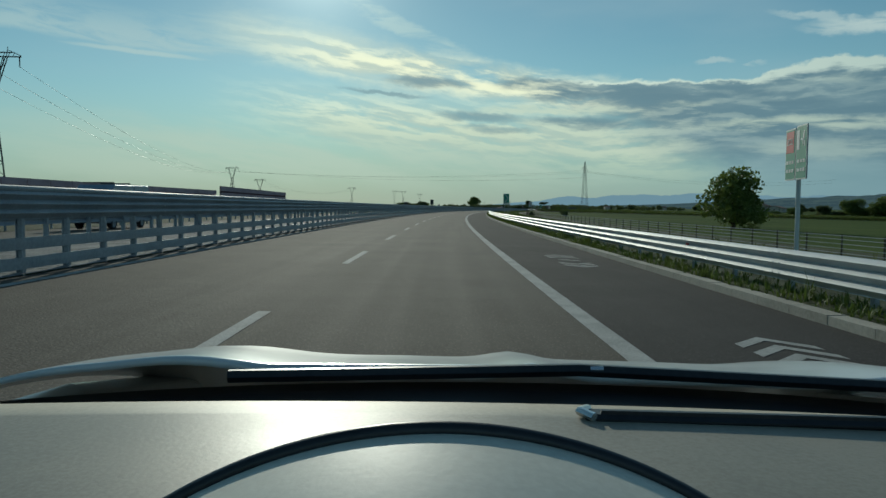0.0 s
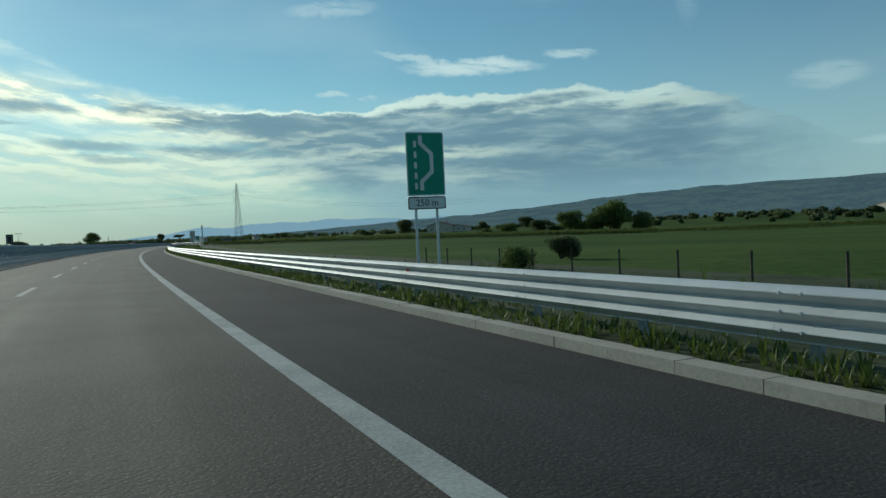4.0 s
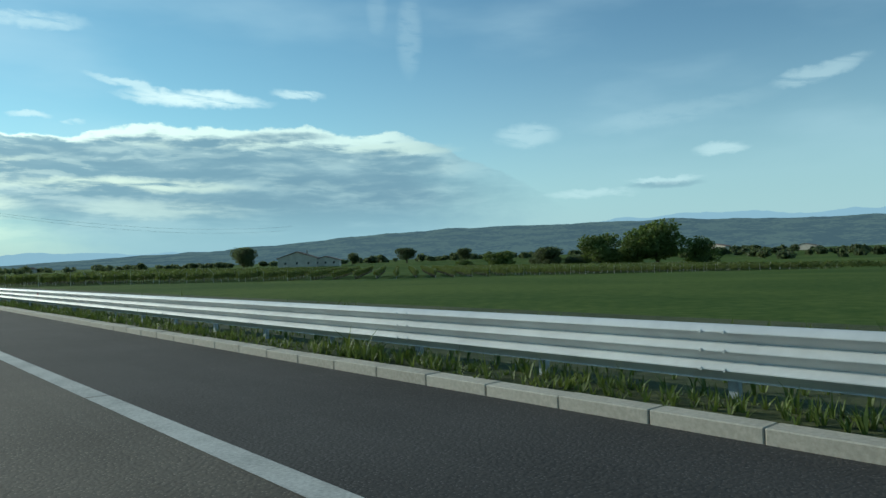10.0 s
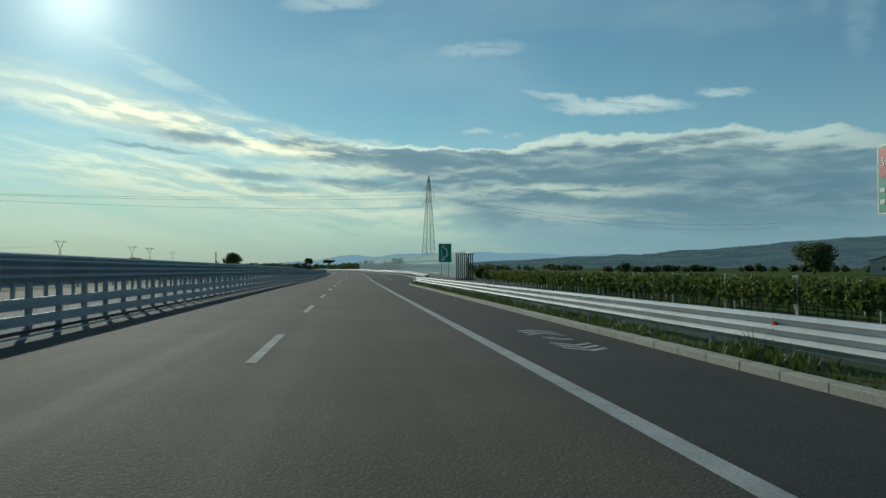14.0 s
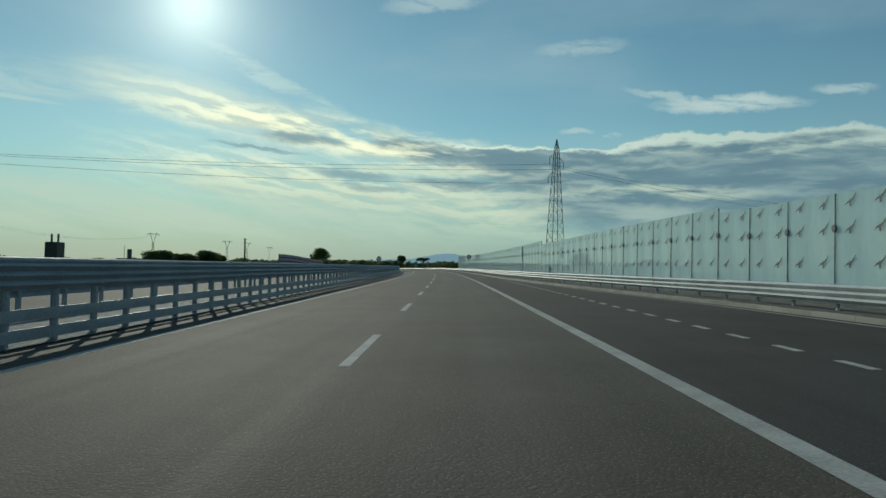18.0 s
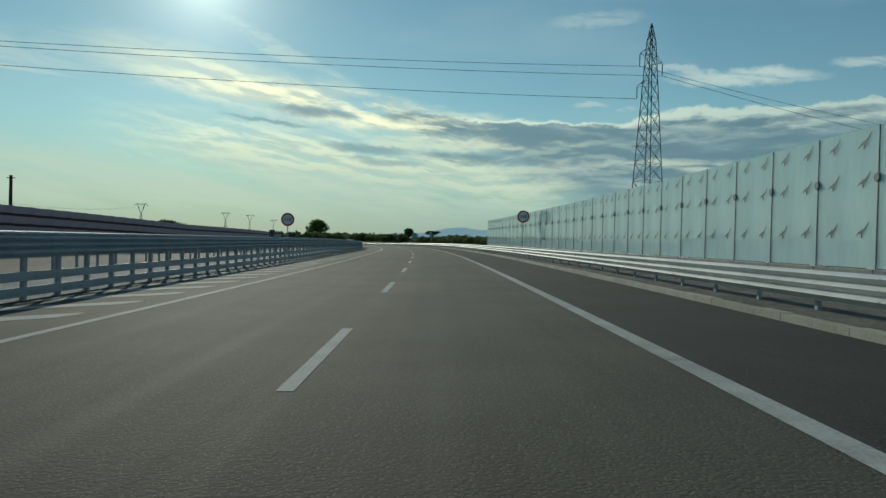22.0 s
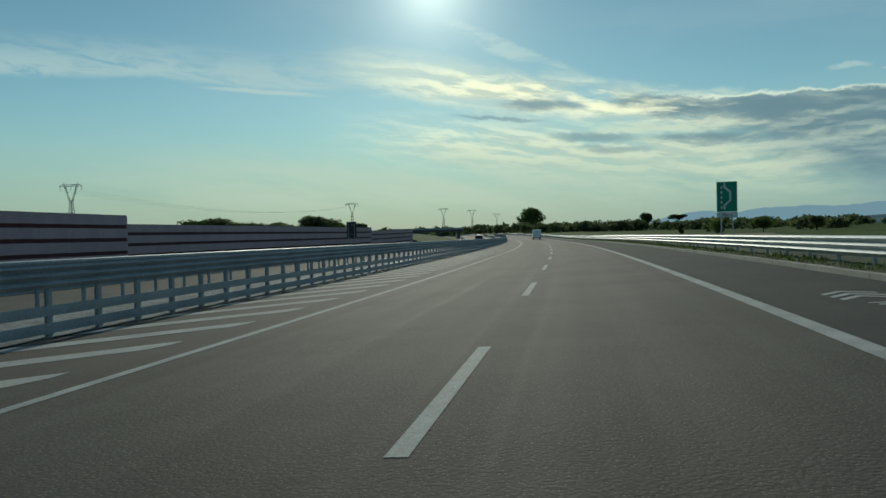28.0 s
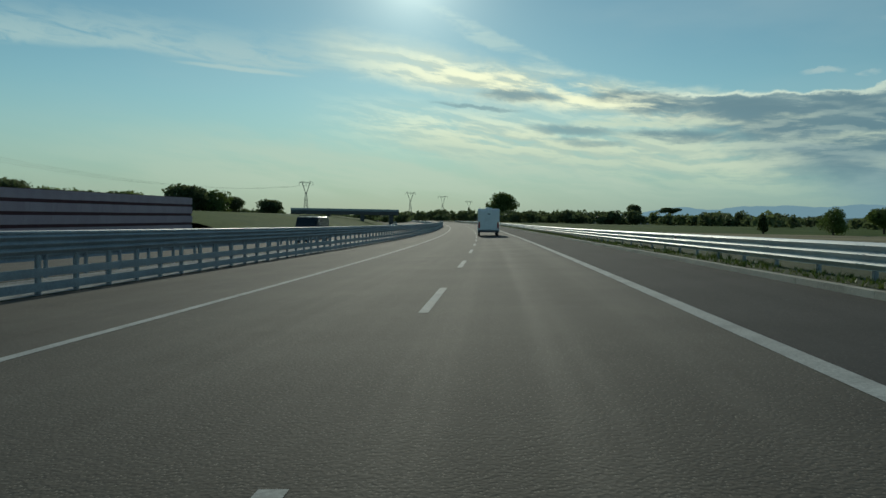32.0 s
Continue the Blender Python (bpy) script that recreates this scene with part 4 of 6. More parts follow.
noise_wall(-70, 124, -43.0, -43.0, 4.4, 4.6, "grey and dark red striped noise wall")
noise_wall(124, 164, -43.0, -43.0, 5.4, 5.1, "taller grey striped noise wall section")
noise_wall(788, 1008, -41.5, -41.5, 4.6, 5.7, "long grey and dark red striped noise wall")
noise_wall(1008, 1108, -41.5, -41.5, 4.92, 5.82, "grey and dark red striped noise wall, one step lower")
noise_wall(1108, 1180, -41.5, -41.5, 5.1, 5.88, "last section of the striped noise wall")

# ---- glass noise barrier ----
PW = 3.4


def soar(cx, cz, w, lean):
    """A slim dark swept shape stuck on the glass."""
    pts = [(-1.0, -0.50), (-0.52, -0.02), (-0.18, 0.06), (-0.06, 0.30), (0.07, 0.12), (0.46, 0.40), (1.0, 0.95), (0.74, 0.34), (0.34, 0.0), (0.15, -0.14), (0.20, -0.58), (-0.04, -0.64), (-0.12, -0.22), (-0.5, -0.26)]
    return [(cx - (x + lean * z) * w, cz + z * w) for x, z in pts]


def glass_meshes(h):
    pane = fixed(MB().box((0, PW / 2, 0.5 + (h - 0.5) / 2), (0.025, PW - 0.06, h - 0.5)), "pane")
    base = fixed(MB().box((0, PW / 2, 0.14), (0.20, PW, 0.66)), "base", bevel=0.02)
    post = fixed(MB().box((0.0, 0, h / 2), (0.05, 0.03, h)).box((0.03, 0, h / 2), (0.012, 0.05, h)), "post")
    disc = fixed(MB().strut((-0.03, 0, 3.3 * h / 4.9), (-0.075, 0, 3.3 * h / 4.9), 0.15, 0.13, 14), "disc")
    pillar = fixed(MB().box((0.40, 0.62, 1.55), (0.34, 0.52, 3.3)).box((0.2, 0.2, 3.0 * h / 4.9), (0.36, 0.06, 0.06)), "pillar", bevel=0.03)
    pts = soar(0, 0, 0.33, 0.1)
    n = len(pts)
    dec = MB().add([(-0.017, q, r) for q, r in pts] + [(-0.021, q, r) for q, r in pts], [tuple(range(n)), tuple(range(n, 2 * n))[::-1]] + [(i, (i + 1) % n, n + (i + 1) % n, n + i) for i in range(n)])
    out = [pane, base, post, disc, pillar, fixed(dec, "decal")]
    for me, mat in zip(out, (M_GLASS, M_STEEL, M_STEEL, M_TRIM, M_PILLAR, M_DECAL)):
        me.materials.append(mat)
    return out


for s0, s1, h, label in ((576.8, 644.8, 4.1, "tall clear glass noise barrier with dark stickers"), (644.8, 706, 4.35, "tall clear glass noise barrier with dark stickers"),
                         (706, 763.8, 4.85, "tall clear glass noise barrier with dark stickers"), (763.8, 872.6, 4.85, "tall clear glass noise barrier with dark stickers")):
    wall = thing("glass_barrier", label, "noise barrier", group="glass barrier sections")
    meshes = glass_meshes(h)
    for k in range(int(round((s1 - s0) / PW))):
        s = s0 + PW * k
        a, b = spot(s, GLASS_LINE(s)), spot(s + PW, GLASS_LINE(s + PW))
        m = laid(a, b)
        for nm, me in zip(("pane", "base", "post", "disc", "pillar", "decal"), meshes):
            if nm == "decal":
                for z in (0.90, 0.62, 0.26):
                    for y in (0.75, 2.45):
                        part(nm, me, None, wall, "", m @ Matrix.Translation((0, y, 0.5 + (h - 0.5) * z)))
                continue
            ob = part(nm, me, None, wall, "", m)
            if nm == "pane":
                ob.visible_shadow = False
SHRUBS = [(584, 17.0, 2.2), (596, 18.5, 2.6), (603, 16.5, 1.6), (622, 17.5, 2.4), (637, 16.0, 1.5), (650, 15.0, 1.7), (676, 15.5, 1.4), (694, 14.8, 1.2), (742, 15.2, 1.9), (751, 14.6, 1.6), (759, 16.0, 2.4),
          (766, 15.0, 1.7), (774, 14.5, 1.5), (793, 14.2, 1.4), (808, 14.8, 1.7), (836, 14.4, 1.6)]
block = thing("barrier_end", "dark slatted end screen of the glass barrier", "noise barrier", stand(575.5, 13.2))
for k in range(9):
    part("slat", fixed(MB().box((0.0 + 0.28 * k - 1.2, 0, 1.85), (0.16, 0.08, 3.7)), "slat", bevel=0.01), M_BLACK, block)
for z, h in ((3.7, 0.12), (0.1, 0.2)):
    part("frame_bar", fixed(MB().box((0, 0.08, z), (2.7, 0.1, h)), "frame_bar"), M_STEEL, block)


# ---- signs ----
def board(parent, x0, x1, z0, z1, face, name="board", y=0.0, frame=None, r=0.06, inset=0.035):
    """A sign board facing -y, with round corners and a rim."""
    def outline(d):
        pts = []
        for cx, cz, a in ((x1 - r, z1 - r, 0), (x0 + r, z1 - r, 90), (x0 + r, z0 + r, 180), (x1 - r, z0 + r, 270)):
            for k in range(4):
                t = radians(a + 30 * k)
                pts.append((cx + (r - d) * math.cos(t), cz + (r - d) * math.sin(t)))
        return pts
    part("back", MB().plate(outline(0.0), y, y + 0.03), M_ALU, parent, "plain grey metal back")
    if frame is not None:
        part("rim", MB().plate(outline(0.0), y - 0.004, y), frame, parent)
    return part(name, MB().plate(outline(inset), y - 0.008, y - 0.0045), face, parent)


def posts(parent, xs, z1, r=0.045, lean=0.0, y=0.09):
    for x in xs:
        part("post", fixed(MB().strut((x, y + lean, -0.1), (x, y, z1), r, r, 10), "post", smooth=False), M_ZINC, parent, "round steel post")


def bar(parent, x0, x1, z0, z1, mat, y=-0.012, name="bar"):
    return part(name, MB().box(((x0 + x1) / 2, y, (z0 + z1) / 2), (x1 - x0, 0.006, z1 - z0)).mesh(name), mat, parent)


def bay_sign(s, x0, x1, z0, z1, plate, label):
    m = stand(s, 0.0, 0.05)
    sign = thing("lay_by_sign", label, "road sign", m, "green lay-by signs")
    w, cx = x1 - x0, (x0 + x1) / 2
    top0 = z0 + (0.42 if plate else 0.0)
    board(sign, x0, x1, top0, z1, M_GREEN, frame=M_WHITE)
    h = z1 - top0
    for k in range(5):
        zz = top0 + h * (0.10 + 0.165 * k)
        bar(sign, x0 + 0.20 * w, x0 + 0.27 * w, zz, zz + h * 0.10, M_WHITE, name="dash_mark")
    line = [(0.38, 0.10), (0.38, 0.22), (0.66, 0.38), (0.66, 0.66), (0.38, 0.82), (0.38, 0.93)]
    t = 0.05 * w
    for (ax, az_), (bx, bz) in zip(line, line[1:]):
        a, b = Vector((x0 + ax * w, -0.012, top0 + az_ * h)), Vector((x0 + bx * w, -0.012, top0 + bz * h))
        d = (b - a).normalized()
        nrm = Vector((d.z, 0, -d.x)) * t
        e = d * t * 0.5
        part("outline_mark", MB().add([a - nrm - e, a + nrm - e, b + nrm + e, b - nrm + e], [(0, 1, 2, 3)]).mesh("outline_mark"), M_WHITE, sign)
    if plate:
        board(sign, x0, x1, z0, top0 - 0.03, M_WHITE, "distance_plate", frame=M_BLACK)
        lettering("writing", "250 m", 0.30, M_BLACK, sign, Matrix.Translation((cx, -0.012, (z0 + top0) / 2 - 0.02)))
    posts(sign, (x0 + 0.22 * w, x1 - 0.22 * w), z1 - 0.1)
    return sign


bay_sign(158.5, 6.75, 8.02, 1.95, 4.33, True, "green lay-by sign with a white distance plate")
bay_sign(1004.0, 8.15, 9.6, 2.1, 4.75, True, "green lay-by sign with a white distance plate")
bay_sign(565.0, 8.2, 9.85, 2.3, 4.68, False, "square green lay-by sign on two posts")


def refuge_sign(s, lat, z1, turn):
    m = stand(s, lat, 0.05, turn)
    sign = thing("emergency_sign", "green emergency sign with a red call panel", "road sign", m, "green emergency signs")
    z0 = z1 - 1.42
    board(sign, -0.82, -0.02, z0, z1 - 0.03, M_GREEN, frame=M_WHITE)
    board(sign, 0.02, 0.82, z0, z1, M_GREEN, frame=M_WHITE)
    bar(sign, -0.74, -0.14, z1 - 0.68, z1 - 0.10, M_RED, name="red_panel")
    lettering("writing", "SOS", 0.25, M_WHITE, sign, Matrix.Translation((-0.44, -0.019, z1 - 0.39)))
    bar(sign, 0.10, 0.30, z1 - 0.64, z1 - 0.12, M_WHITE, name="door_symbol")
    bar(sign, 0.38, 0.50, z1 - 0.40, z1 - 0.34, M_WHITE, name="arrow_symbol")
    for x, z, w, h in ((0.60, 0.30, 0.10, 0.16), (0.63, 0.20, 0.08, 0.07), (0.55, 0.44, 0.06, 0.16), (0.68, 0.48, 0.06, 0.14)):
        bar(sign, x - w / 2, x + w / 2, z1 - z - h / 2, z1 - z + h / 2, M_WHITE, name="symbol")
    for x in (-0.44, 0.42):
        for z in (0.93, 1.16):
            for dx, w in ((-0.20, 0.16), (0.02, 0.14), (0.22, 0.14)):
                bar(sign, x + dx - w / 2, x + dx + w / 2, z1 - z - 0.05, z1 - z + 0.04, M_WHITE, name="writing_bar")
    part("post", fixed(MB().strut((0, 0.09, -0.1), (0, 0.09, z1 - 0.08), 0.06, 0.06, 12), "post"), M_ZINC, sign, "round steel post")
    return sign


refuge_sign(19.5, 7.7, 3.72, -98)
refuge_sign(249.5, 8.2, 3.9, -93)
refuge_sign(486.5, 7.8, 4.05, -98)
refuge_sign(706.0, 7.9, 4.0, -98)
refuge_sign(952.5, 7.9, 4.0, -124)


def fog_sign():
    sign = thing("fog_speed_sign", "tall white fog speed limit sign on four posts", "road sign", stand(444.0, 0.0, 0.05))
    x0, x1, z0, z1 = 7.48, 9.44, 2.45, 5.68
    cx = (x0 + x1) / 2
    board(sign, x0, x1, z0, z1, M_WHITE, frame=M_BLACK, r=0.09, inset=0.075)
    part("red_ring", MB().plate(ring(0.66, 40, cx, z1 - 0.92), -0.012, -0.009), M_RED, sign)
    part("white_disc", MB().plate(ring(0.48, 40, cx, z1 - 0.92), -0.016, -0.0125), M_WHITE, sign)
    lettering("number", "50", 0.72, M_BLACK, sign, Matrix.Translation((cx, -0.021, z1 - 0.93)), "", 0.018)
    for k, (text, size) in enumerate((("con nebbia", 0.29), ("e visibilità", 0.29), ("inferiore", 0.29), ("a 100m", 0.33))):
        lettering("writing", text, size, M_BLACK, sign, Matrix.Translation((cx, -0.012, z1 - 1.84 - 0.36 * k)), "", 0.011)
    posts(sign, (x0 + 0.12, x1 - 0.55), z1 - 0.2, 0.05)
    posts(sign, (x0 + 0.5, x1 - 0.12), z0 + 0.3, 0.05, 0.7)


fog_sign()


def limit_sign(s, lat, zc, label):
    sign = thing("speed_sign", label, "road sign", stand(s, lat, 0.0), "round speed limit signs")
    part("back", MB().plate(ring(0.75, 36, 0, zc), 0.0, 0.03), M_ALU, sign, "grey metal back")
    part("red_ring", MB().plate(ring(0.75, 36, 0, zc), -0.004, -0.0005), M_RED, sign)
    part("white_disc", MB().plate(ring(0.56, 36, 0, zc), -0.008, -0.0045), M_WHITE, sign)
    lettering("number", "110", 0.56, M_BLACK, sign, Matrix.Translation((0, -0.013, zc - 0.01)), "", 0.015)
    part("post", fixed(MB().strut((0, 0.08, -0.1), (0, 0.08, zc + 0.6), 0.055, 0.055, 10), "post"), M_ZINC_DULL, sign, "round steel post")


limit_sign(829.2, 9.4, 4.2, "red-rimmed round speed limit sign by the glass barrier")
limit_sign(825.0, -18.1, 3.8, "red-rimmed round speed limit sign in the median")
for s, lat, w, h, zc in ((1068, -36.5, 1.7, 2.6, 4.6), (940, -36.0, 1.4, 2.0, 4.2), (330, -31.0, 1.5, 2.2, 4.2), (271, -31.5, 1.5, 1.2, 3.1)):
    back = thing("sign_back", "road sign seen from behind, dark grey sheet", "road sign", stand(s, lat), "signs seen from behind")
    part("sheet", fixed(MB().box((0, 0, zc), (w, 0.04, h)), "sheet", bevel=0.01), M_BLACK if lat < -30 else M_ALU, back)
    for x in (-0.3 * w, 0.3 * w):
        part("post", fixed(MB().strut((x, -0.06, -0.1), (x, -0.06, zc + h * 0.4), 0.05, 0.05, 8), "post"), M_ZINC_DULL, back)
    for z in (-0.3, 0.3):
        part("rail", MB().box((0, -0.035, zc + z * h), (w, 0.03, 0.06)).mesh("rail"), M_ALU, back)

works = thing("works_tower", "dark boxy works hut on an earth mound", "hut", stand(672.0, -38.0))
part("mound", fixed(MB().box((-2.0, 0, 0.6), (9.0, 7.0, 2.0)), "mound", bevel=0.8, seg=3), M_EARTH, works, "heap of brown earth")
part("box", fixed(MB().box((0, 0, 2.7), (1.1, 1.4, 1.9)), "box", bevel=0.04), M_BLACK, works)
for x in (-0.3, 0.3):
    part("chimney", fixed(MB().strut((x, 0, 3.6), (x, 0, 4.4), 0.09, 0.09, 8), "chimney"), M_STEEL, works)


# ---- pylons and wires ----
def lattice_tower(m, h, base, top, label):
    tower = thing("pylon", label, "pylon", m, "lattice pylons")
    brace = MB()
    n = 15
    def corner(t, i):
        w = base + (top - base) * min(1.0, t / 0.92)
        if t > 0.92:
            w = top * (1 - (t - 0.92) / 0.08) + 0.1
        return Vector((w / 2 * (1 if i in (0, 3) else -1), w / 2 * (1 if i < 2 else -1), t * h))
    levels = [1 - (1 - k / n) ** 1.25 for k in range(n + 1)]
    for i in range(4):
        part("leg", MB().tube([corner(a, i) for a in levels], 0.14, 4).mesh("leg"), M_STEEL, tower)
        for a, b in zip(levels, levels[1:]):
            j = (i + 1) % 4
            brace.strut(corner(a, i), corner(b, j), 0.07, 0.07, 3)
            brace.strut(corner(a, j), corner(b, i), 0.07, 0.07, 3)
            brace.strut(corner(b, i), corner(b, j), 0.06, 0.06, 3)
    tagged(part("bracing", brace.mesh("bracing"), M_STEEL, tower), kind="stuff")
    tips = []
    for t, side, reach in ((0.86, -1, 2.6), (0.83, 1, 2.8), (0.72, -1, 3.2)):
        arm = MB()
        tip = Vector((side * (top / 2 + reach), 0, t * h + 0.4))
        for i in ((1, 2) if side < 0 else (0, 3)):
            arm.strut(corner(t, i), tip, 0.07, 0.05, 4)
            arm.strut(corner(t + 0.035, i), tip, 0.07, 0.05, 4)
        part("arm", arm.mesh("arm"), M_STEEL, tower)
        ins = MB()
        for k in range(8):
            ins.strut(tip + Vector((0, 0, -0.3 - 0.38 * k)), tip + Vector((0, 0, -0.62 - 0.38 * k)), 0.17, 0.1, 8)
        part("insulator", ins.mesh("insulator"), M_CABLE, tower)
        tips.append(m @ (tip + Vector((0, 0, -3.4))))
    return tower, tips


def delta_tower(m, h, label):
    """A tower with a narrow body that forks into a V under one long crossarm."""
    tower = thing("pylon", label, "pylon", m, "lattice pylons")
    mb = MB()
    waist, r = 0.70 * h, 0.0055 * h
    for sx in (-1, 1):
        for sy in (-1, 1):
            neck = Vector((sx * 0.018 * h, sy * 0.018 * h, waist))
            mb.strut((sx * 0.062 * h, sy * 0.062 * h, 0), neck, r, r * 0.8)
            mb.strut(neck, (sx * 0.105 * h, sy * 0.012 * h, 0.94 * h), r * 0.8, r * 0.7)
        for k in range(9):
            a, b = k / 9, (k + 1) / 9
            w0, w1 = (0.062 - 0.044 * a) * h, (0.062 - 0.044 * b) * h
            mb.strut((-w0, sx * w0, a * waist), (w1, sx * w1, b * waist), r * 0.45, r * 0.45, 3)
            mb.strut((w0, sx * w0, a * waist), (-w1, sx * w1, b * waist), r * 0.45, r * 0.45, 3)
        mb.strut((0.018 * h * sx, 0, waist), (sx * 0.085 * h, 0, 0.94 * h), r * 0.6, r * 0.6, 3)
        for k in range(4):
            a, b = k / 4, (k + 1) / 4
            mb.strut((sx * (0.018 + 0.087 * a) * h, 0.01 * h, waist + 0.24 * a * h), (sx * (0.018 + 0.067 * b) * h, 0, waist + 0.24 * b * h), r * 0.4, r * 0.4, 3)
        mb.strut((sx * 0.105 * h, 0, 0.94 * h), (sx * 0.115 * h, 0, 1.0 * h), r * 0.6, r * 0.4, 3)
        mb.strut((sx * 0.19 * h, 0, 0.945 * h), (sx * 0.115 * h, 0, 0.98 * h), r * 0.5, r * 0.4, 3)
    for z, w in ((0.94, 0.19), (0.965, 0.14)):
        mb.strut((-w * h, 0, z * h), (w * h, 0, z * h), r * 0.7, r * 0.7)
    for k in range(-6, 6):
        mb.strut((k * 0.028 * h, 0, 0.94 * h), ((k + 0.5) * 0.028 * h, 0, 0.965 * h), r * 0.35, r * 0.35, 3)
    part("frame", mb.mesh("frame"), M_STEEL, tower)
    ins = MB()
    tips = []
    for x in (-0.18, 0.0, 0.18):
        ins.strut((x * h, 0, 0.94 * h), (x * h, 0, 0.88 * h), r * 0.8, r * 0.5, 6)
        tips.append(m @ Vector((x * h, 0, 0.88 * h)))
    part("insulator", ins.mesh("insulator"), M_CABLE, tower)
    return tower, tips


def wires(starts, ends, sag, name="power_line"):
    line = thing(name, "thin dark power lines hanging between pylons", "power line", group="power lines")
    for a, b in zip(starts, ends):
        pts = []
        for k in range(25):
            t = k / 24
            p = a.lerp(b, t)
            p.z -= sag * 4 * t * (1 - t)
            pts.append(p)
        part("wire", MB().tube(pts, 0.055, 4).mesh("wire"), M_CABLE, line)


right_tower, right_tips = lattice_tower(stand(929.2, 63.2, 0.0, 12), 62.0, 7.4, 1.7, "tall grey lattice pylon beside the glass barrier")
west_tower, west_tips = delta_tower(Matrix.Translation((-317.0, 844.0, -3.4)) @ Matrix.Rotation(radians(-20), 4, "Z"), 52.0, "far grey lattice pylon with a forked head")
wires(right_tips, [west_tips[0], west_tips[1], west_tips[2]], 7.0)
wires(right_tips[1:2] + right_tips[:1], [spot(1010, 420, 40), spot(1000, 420, 44)], 9.0)
far_towers = []
for x, y, h in ((-547.1, 1634.1, 70.5), (-471.4, 2314.1, 69.5), (-405.5, 2825.8, 70.5), (-460, 3500, 84), (-395, 3650, 72), (-149.2, 202.0, 48.5)):
    far_towers.append(delta_tower(Matrix.Translation((x, y, land(x, y))) @ Matrix.Rotation(radians(8), 4, "Z"), h, "far grey lattice pylon with a forked head"))
wires(far_towers[5][1], west_tips, 12.0)
wires(far_towers[0][1], far_towers[1][1], 18.0)
pole = thing("wooden_pole", "bare dark wooden utility pole beyond the wall", "utility pole", stand(854.0, -63.0))
part("shaft", fixed(MB().strut((0, 0, -0.2), (0, 0, 12.0), 0.32, 0.22, 8), "shaft"), M_BARK, pole)
part("crosspiece", fixed(MB().box((0, 0, 11.6), (1.2, 0.12, 0.12)), "crosspiece"), M_BARK, pole)


# ---- trees, vines and grass ----
def leaf_cloud(blobs, count, size, seed, mat):
    """Many small bent leaf pieces scattered through overlapping uneven blobs."""
    rnd = np.random.RandomState(seed)
    vol = np.array([b[3] * b[4] * b[5] for b in blobs]) ** 0.8
    pick = rnd.choice(len(blobs), count, p=vol / vol.sum())
    d = rnd.normal(size=(count, 3))
    d /= np.linalg.norm(d, axis=1)[:, None]
    rad = rnd.uniform(0.30, 1.06, count) ** 0.6
    b = np.array(blobs)[pick]
    c = b[:, :3] + d * b[:, 3:6] * rad[:, None]
    u = rnd.normal(size=(count, 3))
    u /= np.linalg.norm(u, axis=1)[:, None]
    w = np.cross(u, rnd.normal(size=(count, 3)))
    w /= np.linalg.norm(w, axis=1)[:, None]
    sz = size * rnd.uniform(0.6, 1.5, count)[:, None]
    bend = np.cross(u, w) * sz * 0.35
    v = np.stack([c - u * sz, c - w * sz * 0.7 + bend, c + u * sz, c + w * sz * 0.7 + bend], 1).reshape(-1, 3)
    me = bpy.data.meshes.new("leaves")
    me.from_pydata(v.tolist(), [], [(4 * i, 4 * i + 1, 4 * i + 2, 4 * i + 3) for i in range(count)])
    me.materials.append(mat)
    return me


def tree_meshes(seed, kind, mat, count=4600):
    """A unit-height tree: trunk with limbs, and a crown of leaf pieces."""
    rnd = random.Random(seed)
    mb = MB()
    forkz = {"round": 0.26, "umbrella": 0.5, "bush": 0.08, "poplar": 0.12}[kind]
    mb.strut((0, 0, -0.03), (0.01, 0, forkz), 0.035, 0.026, 8)
    blobs = []
    for k in range({"round": 16, "umbrella": 14, "bush": 13, "poplar": 11}[kind]):
        a = rnd.uniform(0, 2 * math.pi)
        if kind == "round":
            z, r, q = rnd.uniform(0.36, 0.80), rnd.uniform(0.05, 0.27), rnd.uniform(0.17, 0.25)
            r *= 1.25 - abs(z - 0.55) * 1.7
            blob = (q * 1.05, q * 1.05, q * 0.85)
        elif kind == "umbrella":
            z, r, q = rnd.uniform(0.74, 0.88), rnd.uniform(0.0, 0.36), rnd.uniform(0.12, 0.18)
            blob = (q * 1.2, q * 1.2, q * 0.6)
        elif kind == "bush":
            z, r, q = rnd.uniform(0.22, 0.74), rnd.uniform(0.05, 0.36), rnd.uniform(0.18, 0.28)
            r *= 1.1 - z * 0.6
            blob = (q, q, q * 0.95)
        else:
            z, r, q = rnd.uniform(0.2, 0.9), rnd.uniform(0.0, 0.07), rnd.uniform(0.08, 0.13)
            blob = (q * 0.8, q * 0.8, q * 1.5)
        c = (r * math.cos(a), r * math.sin(a), z)
        mb.strut((0, 0, forkz * rnd.uniform(0.85, 1.0)), c, 0.016, 0.005, 5)
        blobs.append((*c, *blob))
    trunk = mb.mesh("trunk")
    trunk.materials.append(M_BARK)
    return trunk, leaf_cloud(blobs, count, 0.027, seed, mat)


TREES = {
    "round_a": tree_meshes(1, "round", M_LEAF), "round_b": tree_meshes(2, "round", M_LEAF_DARK_HAZED), "round_c": tree_meshes(3, "round", M_LEAF),
    "umbrella": tree_meshes(4, "umbrella", M_LEAF_DARK_HAZED), "bush": tree_meshes(5, "bush", M_LEAF, 3300), "bush_b": tree_meshes(6, "bush", M_LEAF_DARK_HAZED),
    "poplar": tree_meshes(7, "poplar", M_LEAF_DARK_HAZED),
}


